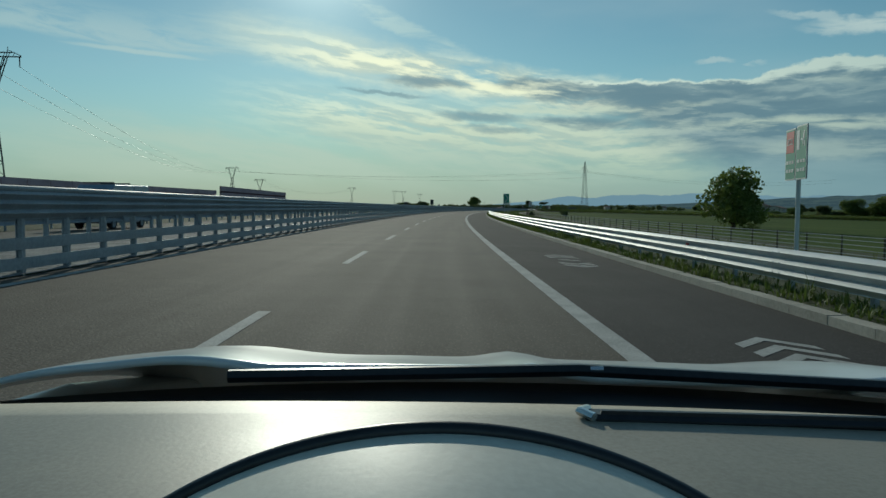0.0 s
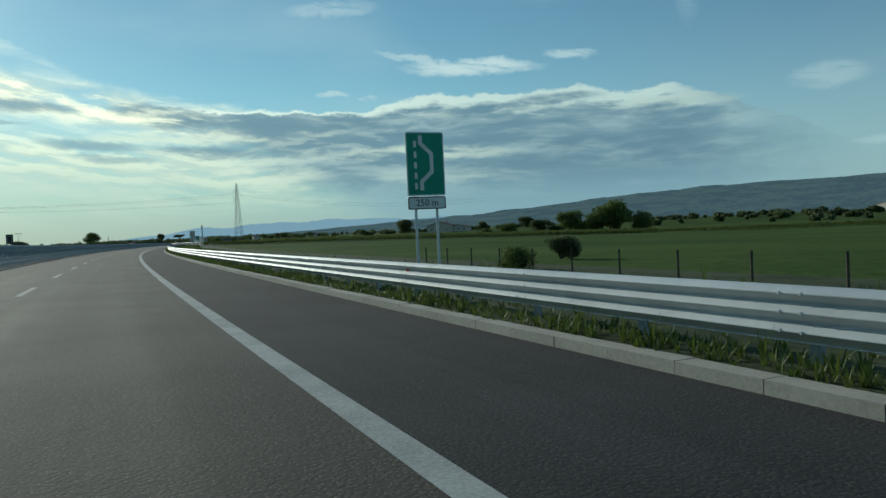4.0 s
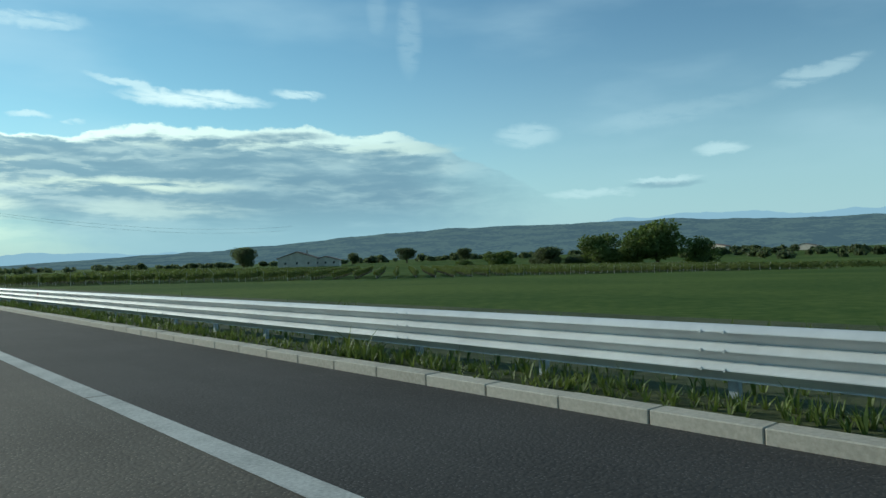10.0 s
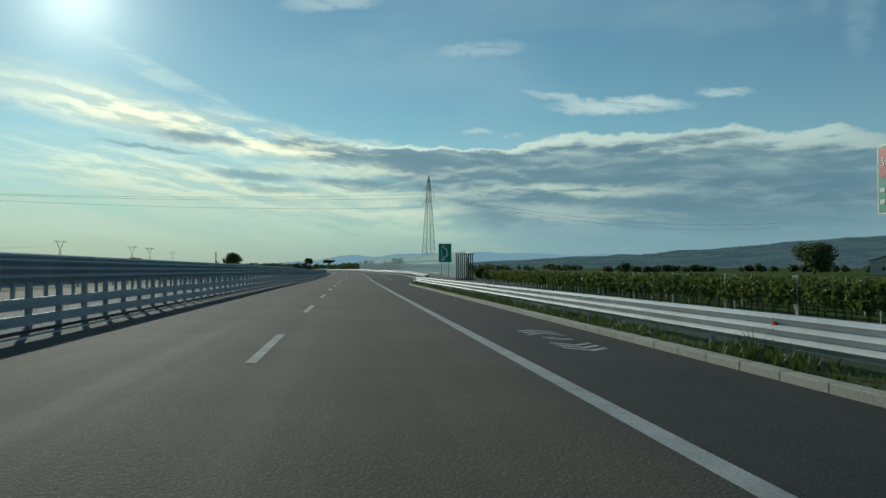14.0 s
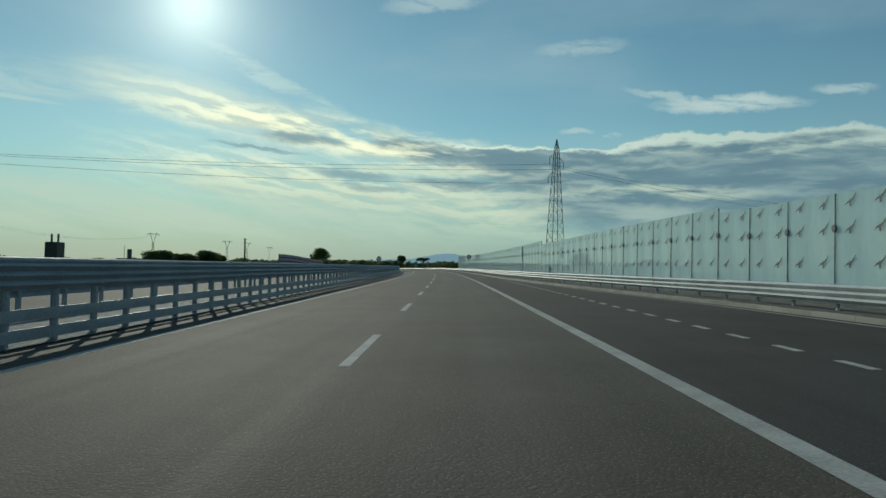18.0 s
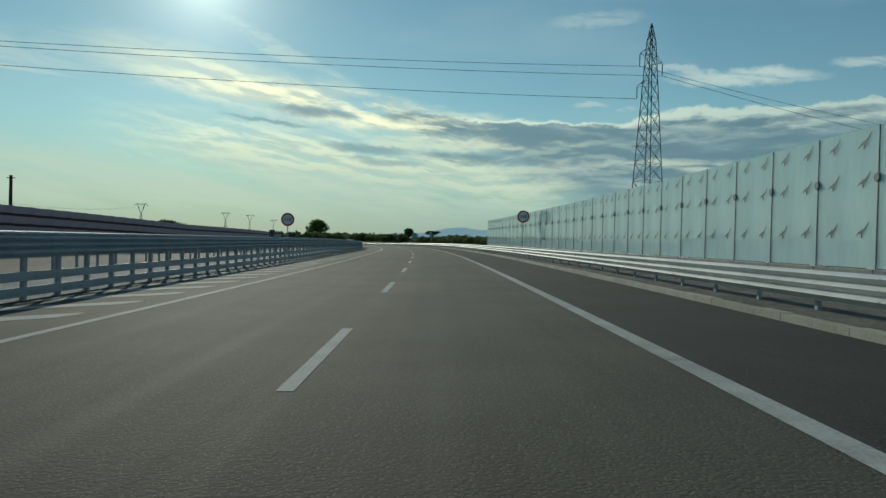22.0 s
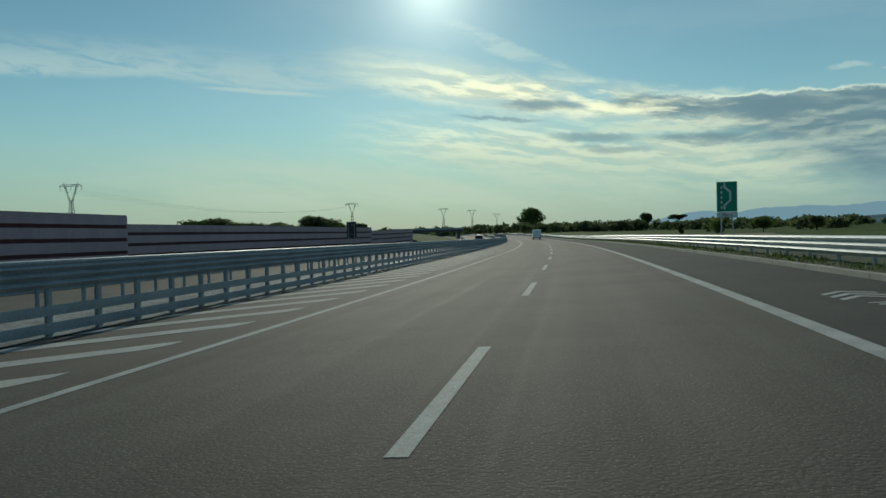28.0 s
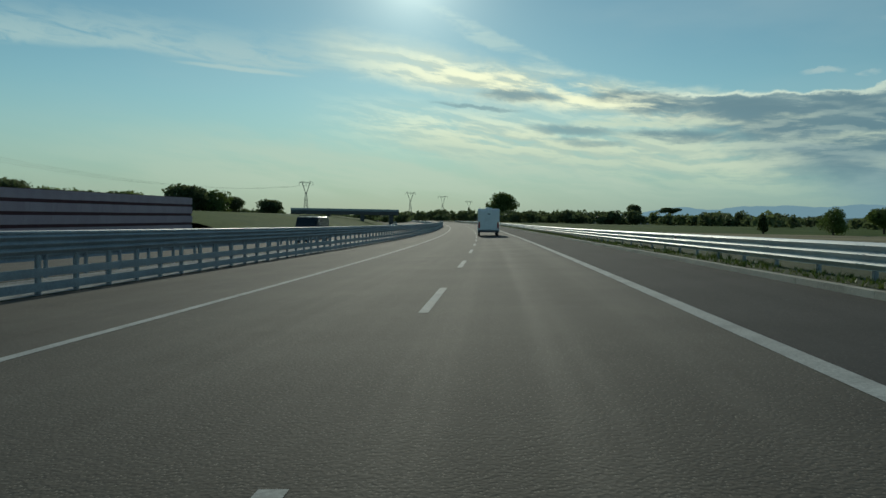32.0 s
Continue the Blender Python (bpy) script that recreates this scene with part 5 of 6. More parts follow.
def tree(kind, place, h, wide=1.0, turn=0.0, label="", name="tree"):
    trunk, crown = TREES[kind]
    place = Vector((place.x, place.y, land(place.x, place.y) - 0.05)) if name == "tree" else place
    t = thing(name, label, "tree" if name == "tree" else "bush", Matrix.Translation(place) @ Matrix.Rotation(turn, 4, "Z") @ Matrix.Diagonal((h * wide, h * wide, h, 1)), {"tree": "trees on the plain", "shrub": "shrubs behind the glass"}.get(name, ""))
    part("trunk", trunk, None, t)
    part("crown", crown, None, t)
    return t


def away(t_az, dist, y0=0.0, x0=0.0):
    x, y = x0 + math.sin(radians(t_az)) * dist, y0 + math.cos(radians(t_az)) * dist
    return Vector((x, y, land(x, y) - 0.08))


tree("bush", spot(82, 29.8, -0.1), 7.5, 1.15, 0.4, "leafy green bush in the meadow beyond the fence", "bush")
tree("bush", spot(163, 13.0, -0.1), 1.15, 1.5, 2.0, "small leafy shrub growing at the field fence", "bush")
tree("bush_b", spot(172, 21, -0.1), 1.7, 1.3, 1.4, "low green shrub in the meadow", "bush")
for k, (s, lat, h) in enumerate(SHRUBS):
    tree("bush_b", spot(s, lat, -0.05), h, 1.25, 1.7 * k, "dark green shrub growing behind the glass barrier", "shrub")
tree("round_a", Vector((247.8, 474.8, -0.1)), 19.5, 1.25, 0.3, "broad green field tree catching the light")
tree("round_c", Vector((226, 486, -0.1)), 14.0, 1.2, 1.3, "smaller field tree beside the broad one")
tree("round_a", Vector((240, 480, -0.1)), 12.5, 1.5, 4.3, "broad green field tree catching the light")
tree("bush", Vector((258, 462, -0.1)), 13.0, 1.2, 2.6, "leafy green tree beside the broad one")
tree("bush", Vector((232, 486, -0.1)), 8.0, 1.5, 0.6, "leafy low tree beside the broad one")
tree("bush_b", Vector((220, 494, -0.1)), 6.5, 1.8, 1.6, "low thicket beside the field trees")
tree("bush", Vector((190, 520, -0.1)), 5.5, 2.0, 3.1, "low thicket beside the field trees")
tree("bush_b", Vector((300, 545, -0.1)), 8.0, 1.9, 0.4, "wide dark thicket beyond the vines")
tree("bush_b", Vector((286, 560, -0.1)), 7.0, 2.1, 2.4, "wide dark thicket beyond the vines")
tree("round_b", Vector((214, 500, -0.1)), 9.5, 1.5, 2.3, "low dark tree beside the field trees")
tree("round_c", Vector((200, 512, -0.1)), 8.0, 1.6, 0.9, "low green tree beside the field trees")
tree("bush_b", Vector((212, 712, -0.1)), 14.5, 1.35, 0.2, "dark round tree beside the farmhouse")
tree("bush_b", Vector((276, 694, -0.1)), 9.0, 1.1, 2.2, "dark round tree beside the farmhouse")
tree("round_b", Vector((318, 690, -0.1)), 10.5, 1.7, 1.2, "wide dark tree behind the vineyard")
tree("round_b", Vector((352, 670, -0.1)), 9.5, 1.5, 2.9, "wide dark tree behind the vineyard")
tree("bush", Vector((79.3, 1249.1, -0.1)), 6.4, 1.05, 0.7, "dark round tree beyond the guard rail")
tree("round_a", Vector((103.7, 1289.2, -0.1)), 7.4, 1.3, 2.0, "tall green tree beyond the guard rail")
tree("round_b", Vector((128, 1300, -0.1)), 7.0, 1.4, 2.6, "tall green tree beyond the guard rail")
tree("poplar", Vector((66, 1252, -0.1)), 5.2, 1.6, 0.5, "slim thin tree beyond the guard rail")
tree("round_b", Vector((80.7, 1982.3, -0.1)), 24.0, 1.0, 1.0, "tall dark tree on the horizon")
tree("umbrella", Vector((121, 1960, -0.1)), 20.0, 1.3, 0.0, "flat-topped umbrella pine on the horizon")
tree("round_c", Vector((-63.2, 1847.6, -0.1)), 32.0, 1.25, 0.4, "large round tree at the end of the road")
for az, dist, h, kind in ((-30.0, 330, 19, "round_b"), (-28.2, 340, 17, "round_c"), (-35.5, 300, 16, "bush_b"), (-41.5, 280, 17, "round_b"), (-38.5, 300, 15, "round_c"),
                          (-33.8, 320, 15, "round_c"), (-44.0, 280, 16, "round_c"), (-40.0, 290, 15, "bush_b"), (-37.0, 300, 14, "round_b"), (-32.0, 325, 15, "bush_b"), (-26.8, 380, 15, "round_b"), (-24.0, 420, 15, "round_b")):
    tree(kind, away(az, dist, 1085, 20), h * 0.97, 1.45, az, "dark tree on the slope beyond the noise wall")


OVERPASS = (-17.9, 300.0)


def far_woods(name, seed, spans, label):
    """Tree lines of the far plain, joined: too many and too small to count."""
    rnd = random.Random(seed)
    blobs = []
    for az0, az1, y0, d0, d1, n, h0, h1 in spans:
        for _ in range(n):
            p = away(rnd.uniform(az0, az1), rnd.uniform(d0, d1), y0)
            h = rnd.uniform(h0, h1)
            w = h * rnd.uniform(0.45, 1.1)
            for _ in range(3):
                blobs.append((p.x + rnd.uniform(-w, w) * 0.6, p.y + rnd.uniform(-w, w) * 0.6, p.z + h * rnd.uniform(0.3, 0.65), w * 0.7, w * 0.7, h * 0.38))
    # the tree lines get their haze from the lifted leaf colour
    ob = part(name, leaf_cloud(blobs, len(blobs) * 46, 1.5, seed, M_LEAF_DARK_HAZED), None)
    return tagged(ob, label, "trees", kind="stuff")


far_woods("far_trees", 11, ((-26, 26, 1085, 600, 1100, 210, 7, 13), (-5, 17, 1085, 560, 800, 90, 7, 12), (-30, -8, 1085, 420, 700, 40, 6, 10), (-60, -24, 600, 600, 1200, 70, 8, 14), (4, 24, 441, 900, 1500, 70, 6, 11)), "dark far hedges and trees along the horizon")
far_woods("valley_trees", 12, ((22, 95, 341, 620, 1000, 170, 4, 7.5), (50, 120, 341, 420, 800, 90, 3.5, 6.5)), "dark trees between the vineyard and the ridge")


def vine_row_mesh(length, seed):
    blobs = []
    rnd = random.Random(seed)
    y = 0.0
    while y < length:
        blobs.append((rnd.uniform(-0.1, 0.1), y, rnd.uniform(0.92, 1.08), rnd.uniform(0.36, 0.50), rnd.uniform(0.6, 0.8), rnd.uniform(0.46, 0.58)))
        y += 0.85
    leaves = leaf_cloud(blobs, int(length * 150), 0.105, seed, M_VINE)
    mb = MB()
    for k in range(int(length / 1.0)):
        mb.strut((rnd.uniform(-0.05, 0.05), k * 1.0 + 0.3, -0.1), (rnd.uniform(-0.08, 0.08), k * 1.0 + 0.3, 1.0), 0.035, 0.02, 4)
    stems = mb.mesh("stems")
    stems.materials.append(M_BARK)
    mb = MB()
    for k in range(int(length / 5.0) + 1):
        mb.box((0, k * 5.0 - 0.2, 0.75), (0.05, 0.05, 1.7))
    stakes = mb.mesh("stakes")
    stakes.materials.append(M_PILLAR)
    return leaves, stems, stakes


VINES = [vine_row_mesh(40.0, 21 + k) for k in range(3)]


def vineyard():
    rows = 0
    a, b = spot(458, 12.0), spot(424, 205.0)
    n = 50
    starts = [a.lerp(b, k / (n - 1)) for k in range(n)] + [spot(478, 13.0 + 3.2 * k) for k in range(9)]
    turn = math.atan2(-(spot(558, 13) - spot(478, 13)).x, (spot(558, 13) - spot(478, 13)).y)
    for k, p in enumerate(starts):
        row = thing("vine_row", "row of trellised green grape vines", "vineyard", Matrix.Translation((p.x, p.y, land(p.x, p.y))) @ Matrix.Rotation(radians(-42) if k < n else turn, 4, "Z"), "vineyard rows")
        for j in range(2):
            for nm, me in zip(("foliage", "vine_stem", "stake"), VINES[(k + j) % 3]):
                tagged(part(nm, me, None, row, "", Matrix.Translation((0, 40.0 * j, 0))), kind="stuff")
    hedge = []
    rnd = random.Random(5)
    line = [Vector(p) for p in ((150, 446), (207, 398), (250, 353), (330, 272), (420, 190))]
    for a, b in zip(line, line[1:]):
        n = int((b - a).length / 1.3)
        side = Vector((-(b - a).y, (b - a).x)).normalized()
        for k in range(n):
            for row in range(4):
                p = a.lerp(b, (k + rnd.random()) / n) + side * (3.0 * row + rnd.uniform(-0.4, 0.4))
                hedge.append((p.x, p.y, land(p.x, p.y) + 1.15 + rnd.uniform(-0.1, 0.25), rnd.uniform(0.8, 1.3), rnd.uniform(0.8, 1.3), rnd.uniform(0.75, 1.0)))
    tagged(part("vine_edge", leaf_cloud(hedge, 30000, 0.26, 31, M_VINE), None), "far edge of the vineyard along the meadow", "vineyard", kind="stuff")


vineyard()
field("stubble_field", [spot(40, 190), spot(-60, 520), spot(160, 760), spot(230, 330)], M_DRY, "dry yellow stubble field")
field("dry_field_far", [spot(1150, 24), spot(1140, 60), spot(1230, 90), spot(1240, 36)], M_DRY, "dry grass beyond the guard rail")


def grass(name, spans, per_m, label, seed, h0, h1):
    """Tufts of bent blades."""
    rnd = np.random.RandomState(seed)
    v, f = [], []
    for s0, s1, base, x0, x1 in spans:
        for _ in range(int((s1 - s0) * per_m)):
            s = rnd.uniform(s0, s1)
            c = spot(s, base(s) + rnd.uniform(x0, x1), 0.1)
            size = rnd.uniform(h0, h1) * (1.7 if rnd.rand() < 0.10 else 1.0) * (0.75 + 0.8 * noise.noise(Vector((s * 0.35, 0, seed))))
            for _ in range(5):
                a, lean, h = rnd.uniform(0, 6.283), rnd.uniform(0.15, 0.8), size * rnd.uniform(0.6, 1.1)
                dx, dy, w = math.cos(a), math.sin(a), 0.008 + 0.010 * rnd.rand()
                n = len(v)
                for t, ww in ((0, w), (0.55, w * 0.8)):
                    o = lean * h * t * t
                    for sg in (-1, 1):
                        v.append((c.x + dx * o - dy * ww * sg, c.y + dy * o + dx * ww * sg, c.z - 0.03 + h * t))
                o = lean * h
                v.append((c.x + dx * o, c.y + dy * o, c.z + h * (1 - 0.35 * lean)))
                f += [(n, n + 1, n + 3, n + 2), (n + 2, n + 3, n + 4)]
    me = bpy.data.meshes.new(name)
    me.from_pydata(v, [], f)
    return tagged(part(name, me, M_BLADE), label, "grass", kind="stuff")


grass("verge_grass", ((-5, 556, KERB, 0.22, 0.95),), 46, "uneven green grass tufts along the kerb", 41, 0.12, 0.34)
grass("verge_grass_far", ((900, 1250, KERB, 0.22, 0.95),), 26, "uneven green grass tufts along the kerb", 42, 0.10, 0.26)
grass("meadow_grass", ((-5, 460, KERB, 0.9, 8.0),), 40, "taller meadow grass behind the guard rail", 43, 0.15, 0.4)


# ---- farmhouse and far buildings ----
def house(m, w, d, h, roof_h, label, chimney=True, skin=None):
    hs = thing("house", label, "house", m, "far houses")
    body = MB().add([(-w / 2, -d / 2, 0), (w / 2, -d / 2, 0), (w / 2, d / 2, 0), (-w / 2, d / 2, 0), (-w / 2, -d / 2, h), (w / 2, -d / 2, h), (w / 2, d / 2, h), (-w / 2, d / 2, h),
                     (0, -d / 2, h + roof_h), (0, d / 2, h + roof_h)],
                    [(0, 1, 5, 8, 4), (2, 3, 7, 9, 6), (1, 2, 6, 5), (3, 0, 4, 7), (3, 2, 1, 0), (4, 8, 9, 7), (8, 5, 6, 9)])
    part("wall", fixed(body, "wall"), skin or M_PLASTER, hs)
    e = 0.7
    for sx in (-1, 1):
        slope = roof_h / (w / 2)
        x1 = sx * (w / 2 + e)
        z1 = h - slope * e
        roof = MB().add([(0, -d / 2 - e, h + roof_h + 0.12), (x1, -d / 2 - e, z1 + 0.12), (x1, d / 2 + e, z1 + 0.12), (0, d / 2 + e, h + roof_h + 0.12),
                         (0, -d / 2 - e, h + roof_h + 0.4), (x1, -d / 2 - e, z1 + 0.4), (x1, d / 2 + e, z1 + 0.4), (0, d / 2 + e, h + roof_h + 0.4)],
                        [(0, 1, 2, 3), (4, 5, 6, 7), (0, 1, 5, 4), (1, 2, 6, 5), (2, 3, 7, 6), (3, 0, 4, 7)])
        part("roof", fixed(roof, "roof"), M_ROOF, hs)
    if chimney:
        part("chimney", fixed(MB().box((w * 0.22, d * 0.1, h + roof_h * 0.9), (0.9, 0.9, 2.4)).box((w * 0.22, d * 0.1, h + roof_h * 0.9 + 1.3), (1.2, 1.2, 0.2)), "chimney"), M_PLASTER, hs)
    for k in range(3):
        for z in (1.6, 4.4):
            if z + 1 < h:
                x = (k - 1) * w * 0.3
                win = part("window", fixed(MB().box((x, -d / 2 - 0.03, z + 0.6), (1.3, 0.1, 1.5)), "window"), M_PLASTER, hs)
                part("pane", MB().box((x, -d / 2 - 0.07, z + 0.6), (1.05, 0.06, 1.25)).mesh("pane"), M_PANE, win)
    return hs


house(Matrix.Translation((240.7, 699.1, land(240.7, 699.1))) @ Matrix.Rotation(radians(-44), 4, "Z"), 22.0, 13.0, 5.0, 3.6, "two-storey farmhouse with a wide low tiled roof")
house(Matrix.Translation((254.0, 690.0, land(254, 690))) @ Matrix.Rotation(radians(-44), 4, "Z"), 16.0, 10.0, 3.4, 2.2, "low tiled wing of the farmhouse", False)
for k, (az, dist, y0, w, h) in enumerate(((2.0, 880, 1085, 16, 5), (6.2, 760, 1085, 14, 5), (-13, 700, 1085, 26, 4.5), (-33, 330, 1085, 16, 7), (-25.5, 430, 1085, 30, 4.5), (12, 1000, 441, 18, 6), (17, 1200, 441, 16, 6), (66, 900, 341, 34, 6), (72, 950, 341, 26, 5))):
    house(Matrix.Translation(away(az, dist, y0)) @ Matrix.Rotation(radians(20 * k - az), 4, "Z"), w, 10.0, h, 2.6, "far plastered building among trees", False)
shed = thing("far_shed", "long dark flat-roofed shed beyond the glass barrier", "building", Matrix.Translation((84.4, 854.0, land(84.4, 854.0))) @ Matrix.Rotation(radians(-6), 4, "Z"))
part("wall", fixed(MB().box((0, 0, 1.7), (8.6, 6, 3.8)), "wall", bevel=0.05), M_TRIM, shed)
part("roof", fixed(MB().box((0, 0, 3.7), (9.0, 6.4, 0.25)), "roof", bevel=0.05), M_STEEL, shed)
for x in (-2.6, 0, 2.6):
    part("gate", fixed(MB().box((x, -3.03, 1.3), (2.0, 0.1, 2.5)), "gate"), M_STEEL, shed)
works_hall = thing("factory_hall", "low dark factory hall with a square chimney", "building", Matrix.Translation((-74, 920, land(-74, 920))) @ Matrix.Rotation(radians(23), 4, "Z"))
part("wall", fixed(MB().box((0, 0, 2.4), (14, 9, 5.0)), "wall", bevel=0.05), M_NOISE, works_hall)
part("roof", fixed(MB().box((0, 0, 5.0), (14.6, 9.6, 0.4)), "roof", bevel=0.05), M_TRIM, works_hall)
part("chimney", fixed(MB().box((-2.5, 0, 7.0), (1.7, 1.7, 4.0)), "chimney", bevel=0.05), M_TRIM, works_hall)
part("mast", fixed(MB().strut((-4.5, 0, 5.0), (-4.5, 0, 10.5), 0.12, 0.08, 6), "mast"), M_STEEL, works_hall)
for k in range(5):
    part("window", fixed(MB().box((-5.2 + 2.6 * k, -4.52, 3.1), (1.4, 0.1, 1.0)), "window"), M_PANE, works_hall)
for k in range(11):
    tree(("bush_b", "round_b", "bush")[k % 3], away(-29.5 + 1.05 * k, 300 + 9 * (k % 4), 672, 31), 4.6 + 1.3 * ((k * 7) % 5) / 4, 1.7, 0.9 * k, "low dark tree beside the factory hall")
setting("grass_bank", MB().sweep([(-33, -0.1), (-42, 2.6), (-58, 5.2), (-140, 5.6), (-150, -0.2)], lambda s: 0.0, 1182, 1520, 12, False), M_GRASS, "green grass bank beyond the end of the noise wall", "bank", True)
bridge = thing("overpass", "far dark road bridge over the motorway fields", "bridge", Matrix.Translation(away(OVERPASS[0], OVERPASS[1], 1085, 21)) @ Matrix.Rotation(radians(-OVERPASS[0]), 4, "Z"))
part("deck", fixed(MB().box((0, 0, 6.4), (44, 9, 1.5)), "deck", bevel=0.1), M_TRIM, bridge)
part("parapet", MB().box((0, -4.4, 7.6), (44, 0.3, 0.9)).mesh("parapet"), M_ZINC_DULL, bridge)
for x in (-19, -7, 7, 19):
    part("pier", fixed(MB().box((x, 0, 2.8), (1.6, 7, 6.0)), "pier", bevel=0.1), M_TRIM, bridge)
km = thing("marker_sign", "small white roadside marker plate on a post", "road sign", stand(930.0, -14.6))
part("plate", fixed(MB().box((0, 0, 1.95), (0.45, 0.02, 0.55)), "plate", bevel=0.005), M_WHITE, km)
for z in (2.08, 1.84):
    part("bar", MB().box((0, -0.014, z), (0.26, 0.006, 0.12)).mesh("bar"), M_BLACK, km)
part("post", fixed(MB().strut((0, 0.04, 0), (0, 0.04, 2.1), 0.03, 0.03, 8), "post"), M_ZINC_DULL, km)


# ---- wire fence in the meadow ----
fence = thing("field_fence", "low wire fence with thin posts along the meadow", "fence")
F_POST = fixed(MB().strut((0, 0, -0.2), (0, 0, 0.86), 0.035, 0.032, 6), "post")
F_POST.materials.append(M_BARK)
for k in range(62):
    part("post", F_POST, None, fence, "", stand(18 + 2.5 * k, 12.3))
for z in (0.20, 0.36, 0.52, 0.68, 0.81):
    part("wire", MB().sweep([(0.010, z - 0.012), (0.010, z + 0.012), (-0.010, z + 0.012), (-0.010, z - 0.012)], lambda s: 12.25, 18, 128, 5).mesh("wire"), M_ZINC_DULL, fence)


# ---- vehicles ----
def wheel(parent, x, y, r, w, side):
    """A tyre with a rim under it; side: the way it faces."""
    def lathe(prof):
        n = 24
        mb = MB()
        for px, pr in prof:
            for i in range(n):
                a = 2 * math.pi * i / n
                mb.v.append((x + side * px, y + pr * math.cos(a), r + pr * math.sin(a)))
        for k in range(len(prof) - 1):
            for i in range(n):
                mb.f.append((k * n + i, k * n + (i + 1) % n, (k + 1) * n + (i + 1) % n, (k + 1) * n + i))
        return mb
    tyre = part("wheel", fixed(lathe([(-w / 2, r * 0.6), (-w / 2, r * 0.94), (-w * 0.35, r), (w * 0.35, r), (w / 2, r * 0.94), (w / 2, r * 0.62)]), "wheel", True), M_RUBBER, parent, "black rubber tyre")
    part("rim", fixed(lathe([(w * 0.30, 0.001), (w * 0.34, r * 0.2), (w * 0.22, r * 0.3), (w * 0.30, r * 0.55), (w * 0.5, r * 0.62)]), "rim", True), M_ALU, tyre)


def shell(sections, name, bevel=0.04, seg=3):
    """A body from side outlines of (y, z) at widths x."""
    mb = MB()
    n = len(sections[0][1])
    for x, outline in sections:
        mb.v += [(x, y, z) for y, z in outline]
    for k in range(len(sections) - 1):
        for i in range(n):
            mb.f.append((k * n + i, k * n + (i + 1) % n, (k + 1) * n + (i + 1) % n, (k + 1) * n + i))
    mb.f += [tuple(range(n)), tuple(range((len(sections) - 1) * n, len(sections) * n))]
    return fixed(mb, name, bevel=bevel, seg=seg)


def camper(m):
    c = thing("motorhome", "white motorhome seen from behind on the road", "motorhome", m)
    side = [(0.0, 0.48), (0.0, 2.72), (0.12, 2.92), (5.0, 2.95), (5.9, 2.6), (6.1, 2.1), (6.6, 1.4), (7.2, 1.15), (7.3, 0.45)]
    part("body", shell([(-1.14, side), (1.14, side)], "body", 0.07), M_CAMPER, c, "white moulded shell")
    part("rear_panel", fixed(MB().box((0, -0.015, 1.75), (2.0, 0.03, 1.75)), "rear_panel", bevel=0.012, seg=2), M_CAMPER, c)
    part("bumper", fixed(MB().box((0, -0.06, 0.55), (2.2, 0.16, 0.24)), "bumper", bevel=0.04, seg=2), M_TRIM, c)
    part("roof_rail", fixed(MB().box((-0.95, 2.4, 3.0), (0.05, 3.6, 0.06)).box((0.95, 2.4, 3.0), (0.05, 3.6, 0.06)), "roof_rail"), M_TRIM, c)
    part("roof_hatch", fixed(MB().box((0, 1.6, 3.0), (0.7, 0.7, 0.12)), "roof_hatch", bevel=0.03), M_CAMPER, c)
    part("emblem", fixed(MB().box((0.0, -0.035, 2.35), (0.26, 0.02, 0.09)), "emblem", bevel=0.006), M_TRIM, c, "small dark emblem")
    for x in (-1, 1):
        part("tail_lamp", fixed(MB().box((x * 0.98, -0.03, 1.12), (0.16, 0.06, 0.52)), "tail_lamp", bevel=0.02), M_LAMP_RED, c, "red lamp cluster")
        part("indicator", fixed(MB().box((x * 0.98, -0.035, 1.46), (0.14, 0.06, 0.12)), "indicator", bevel=0.02), M_AMBER, c)
        part("mirror", fixed(MB().box((x * 1.30, 6.2, 1.75), (0.22, 0.10, 0.36)), "mirror", bevel=0.04), M_TRIM, c)
        wheel(c, x * 0.98, 1.6, 0.34, 0.22, x)
        wheel(c, x * 0.98, 6.3, 0.34, 0.22, x)
    part("plate", fixed(MB().box((0, -0.15, 0.68), (0.52, 0.02, 0.11)), "plate"), M_WHITE, c)
    for k in range(4):
        part("plate_bar", MB().box((-0.18 + 0.12 * k, -0.163, 0.68), (0.07, 0.006, 0.07)).mesh("plate_bar"), M_TRIM, c)
    return c


camper(stand(1162.0, -2.7))


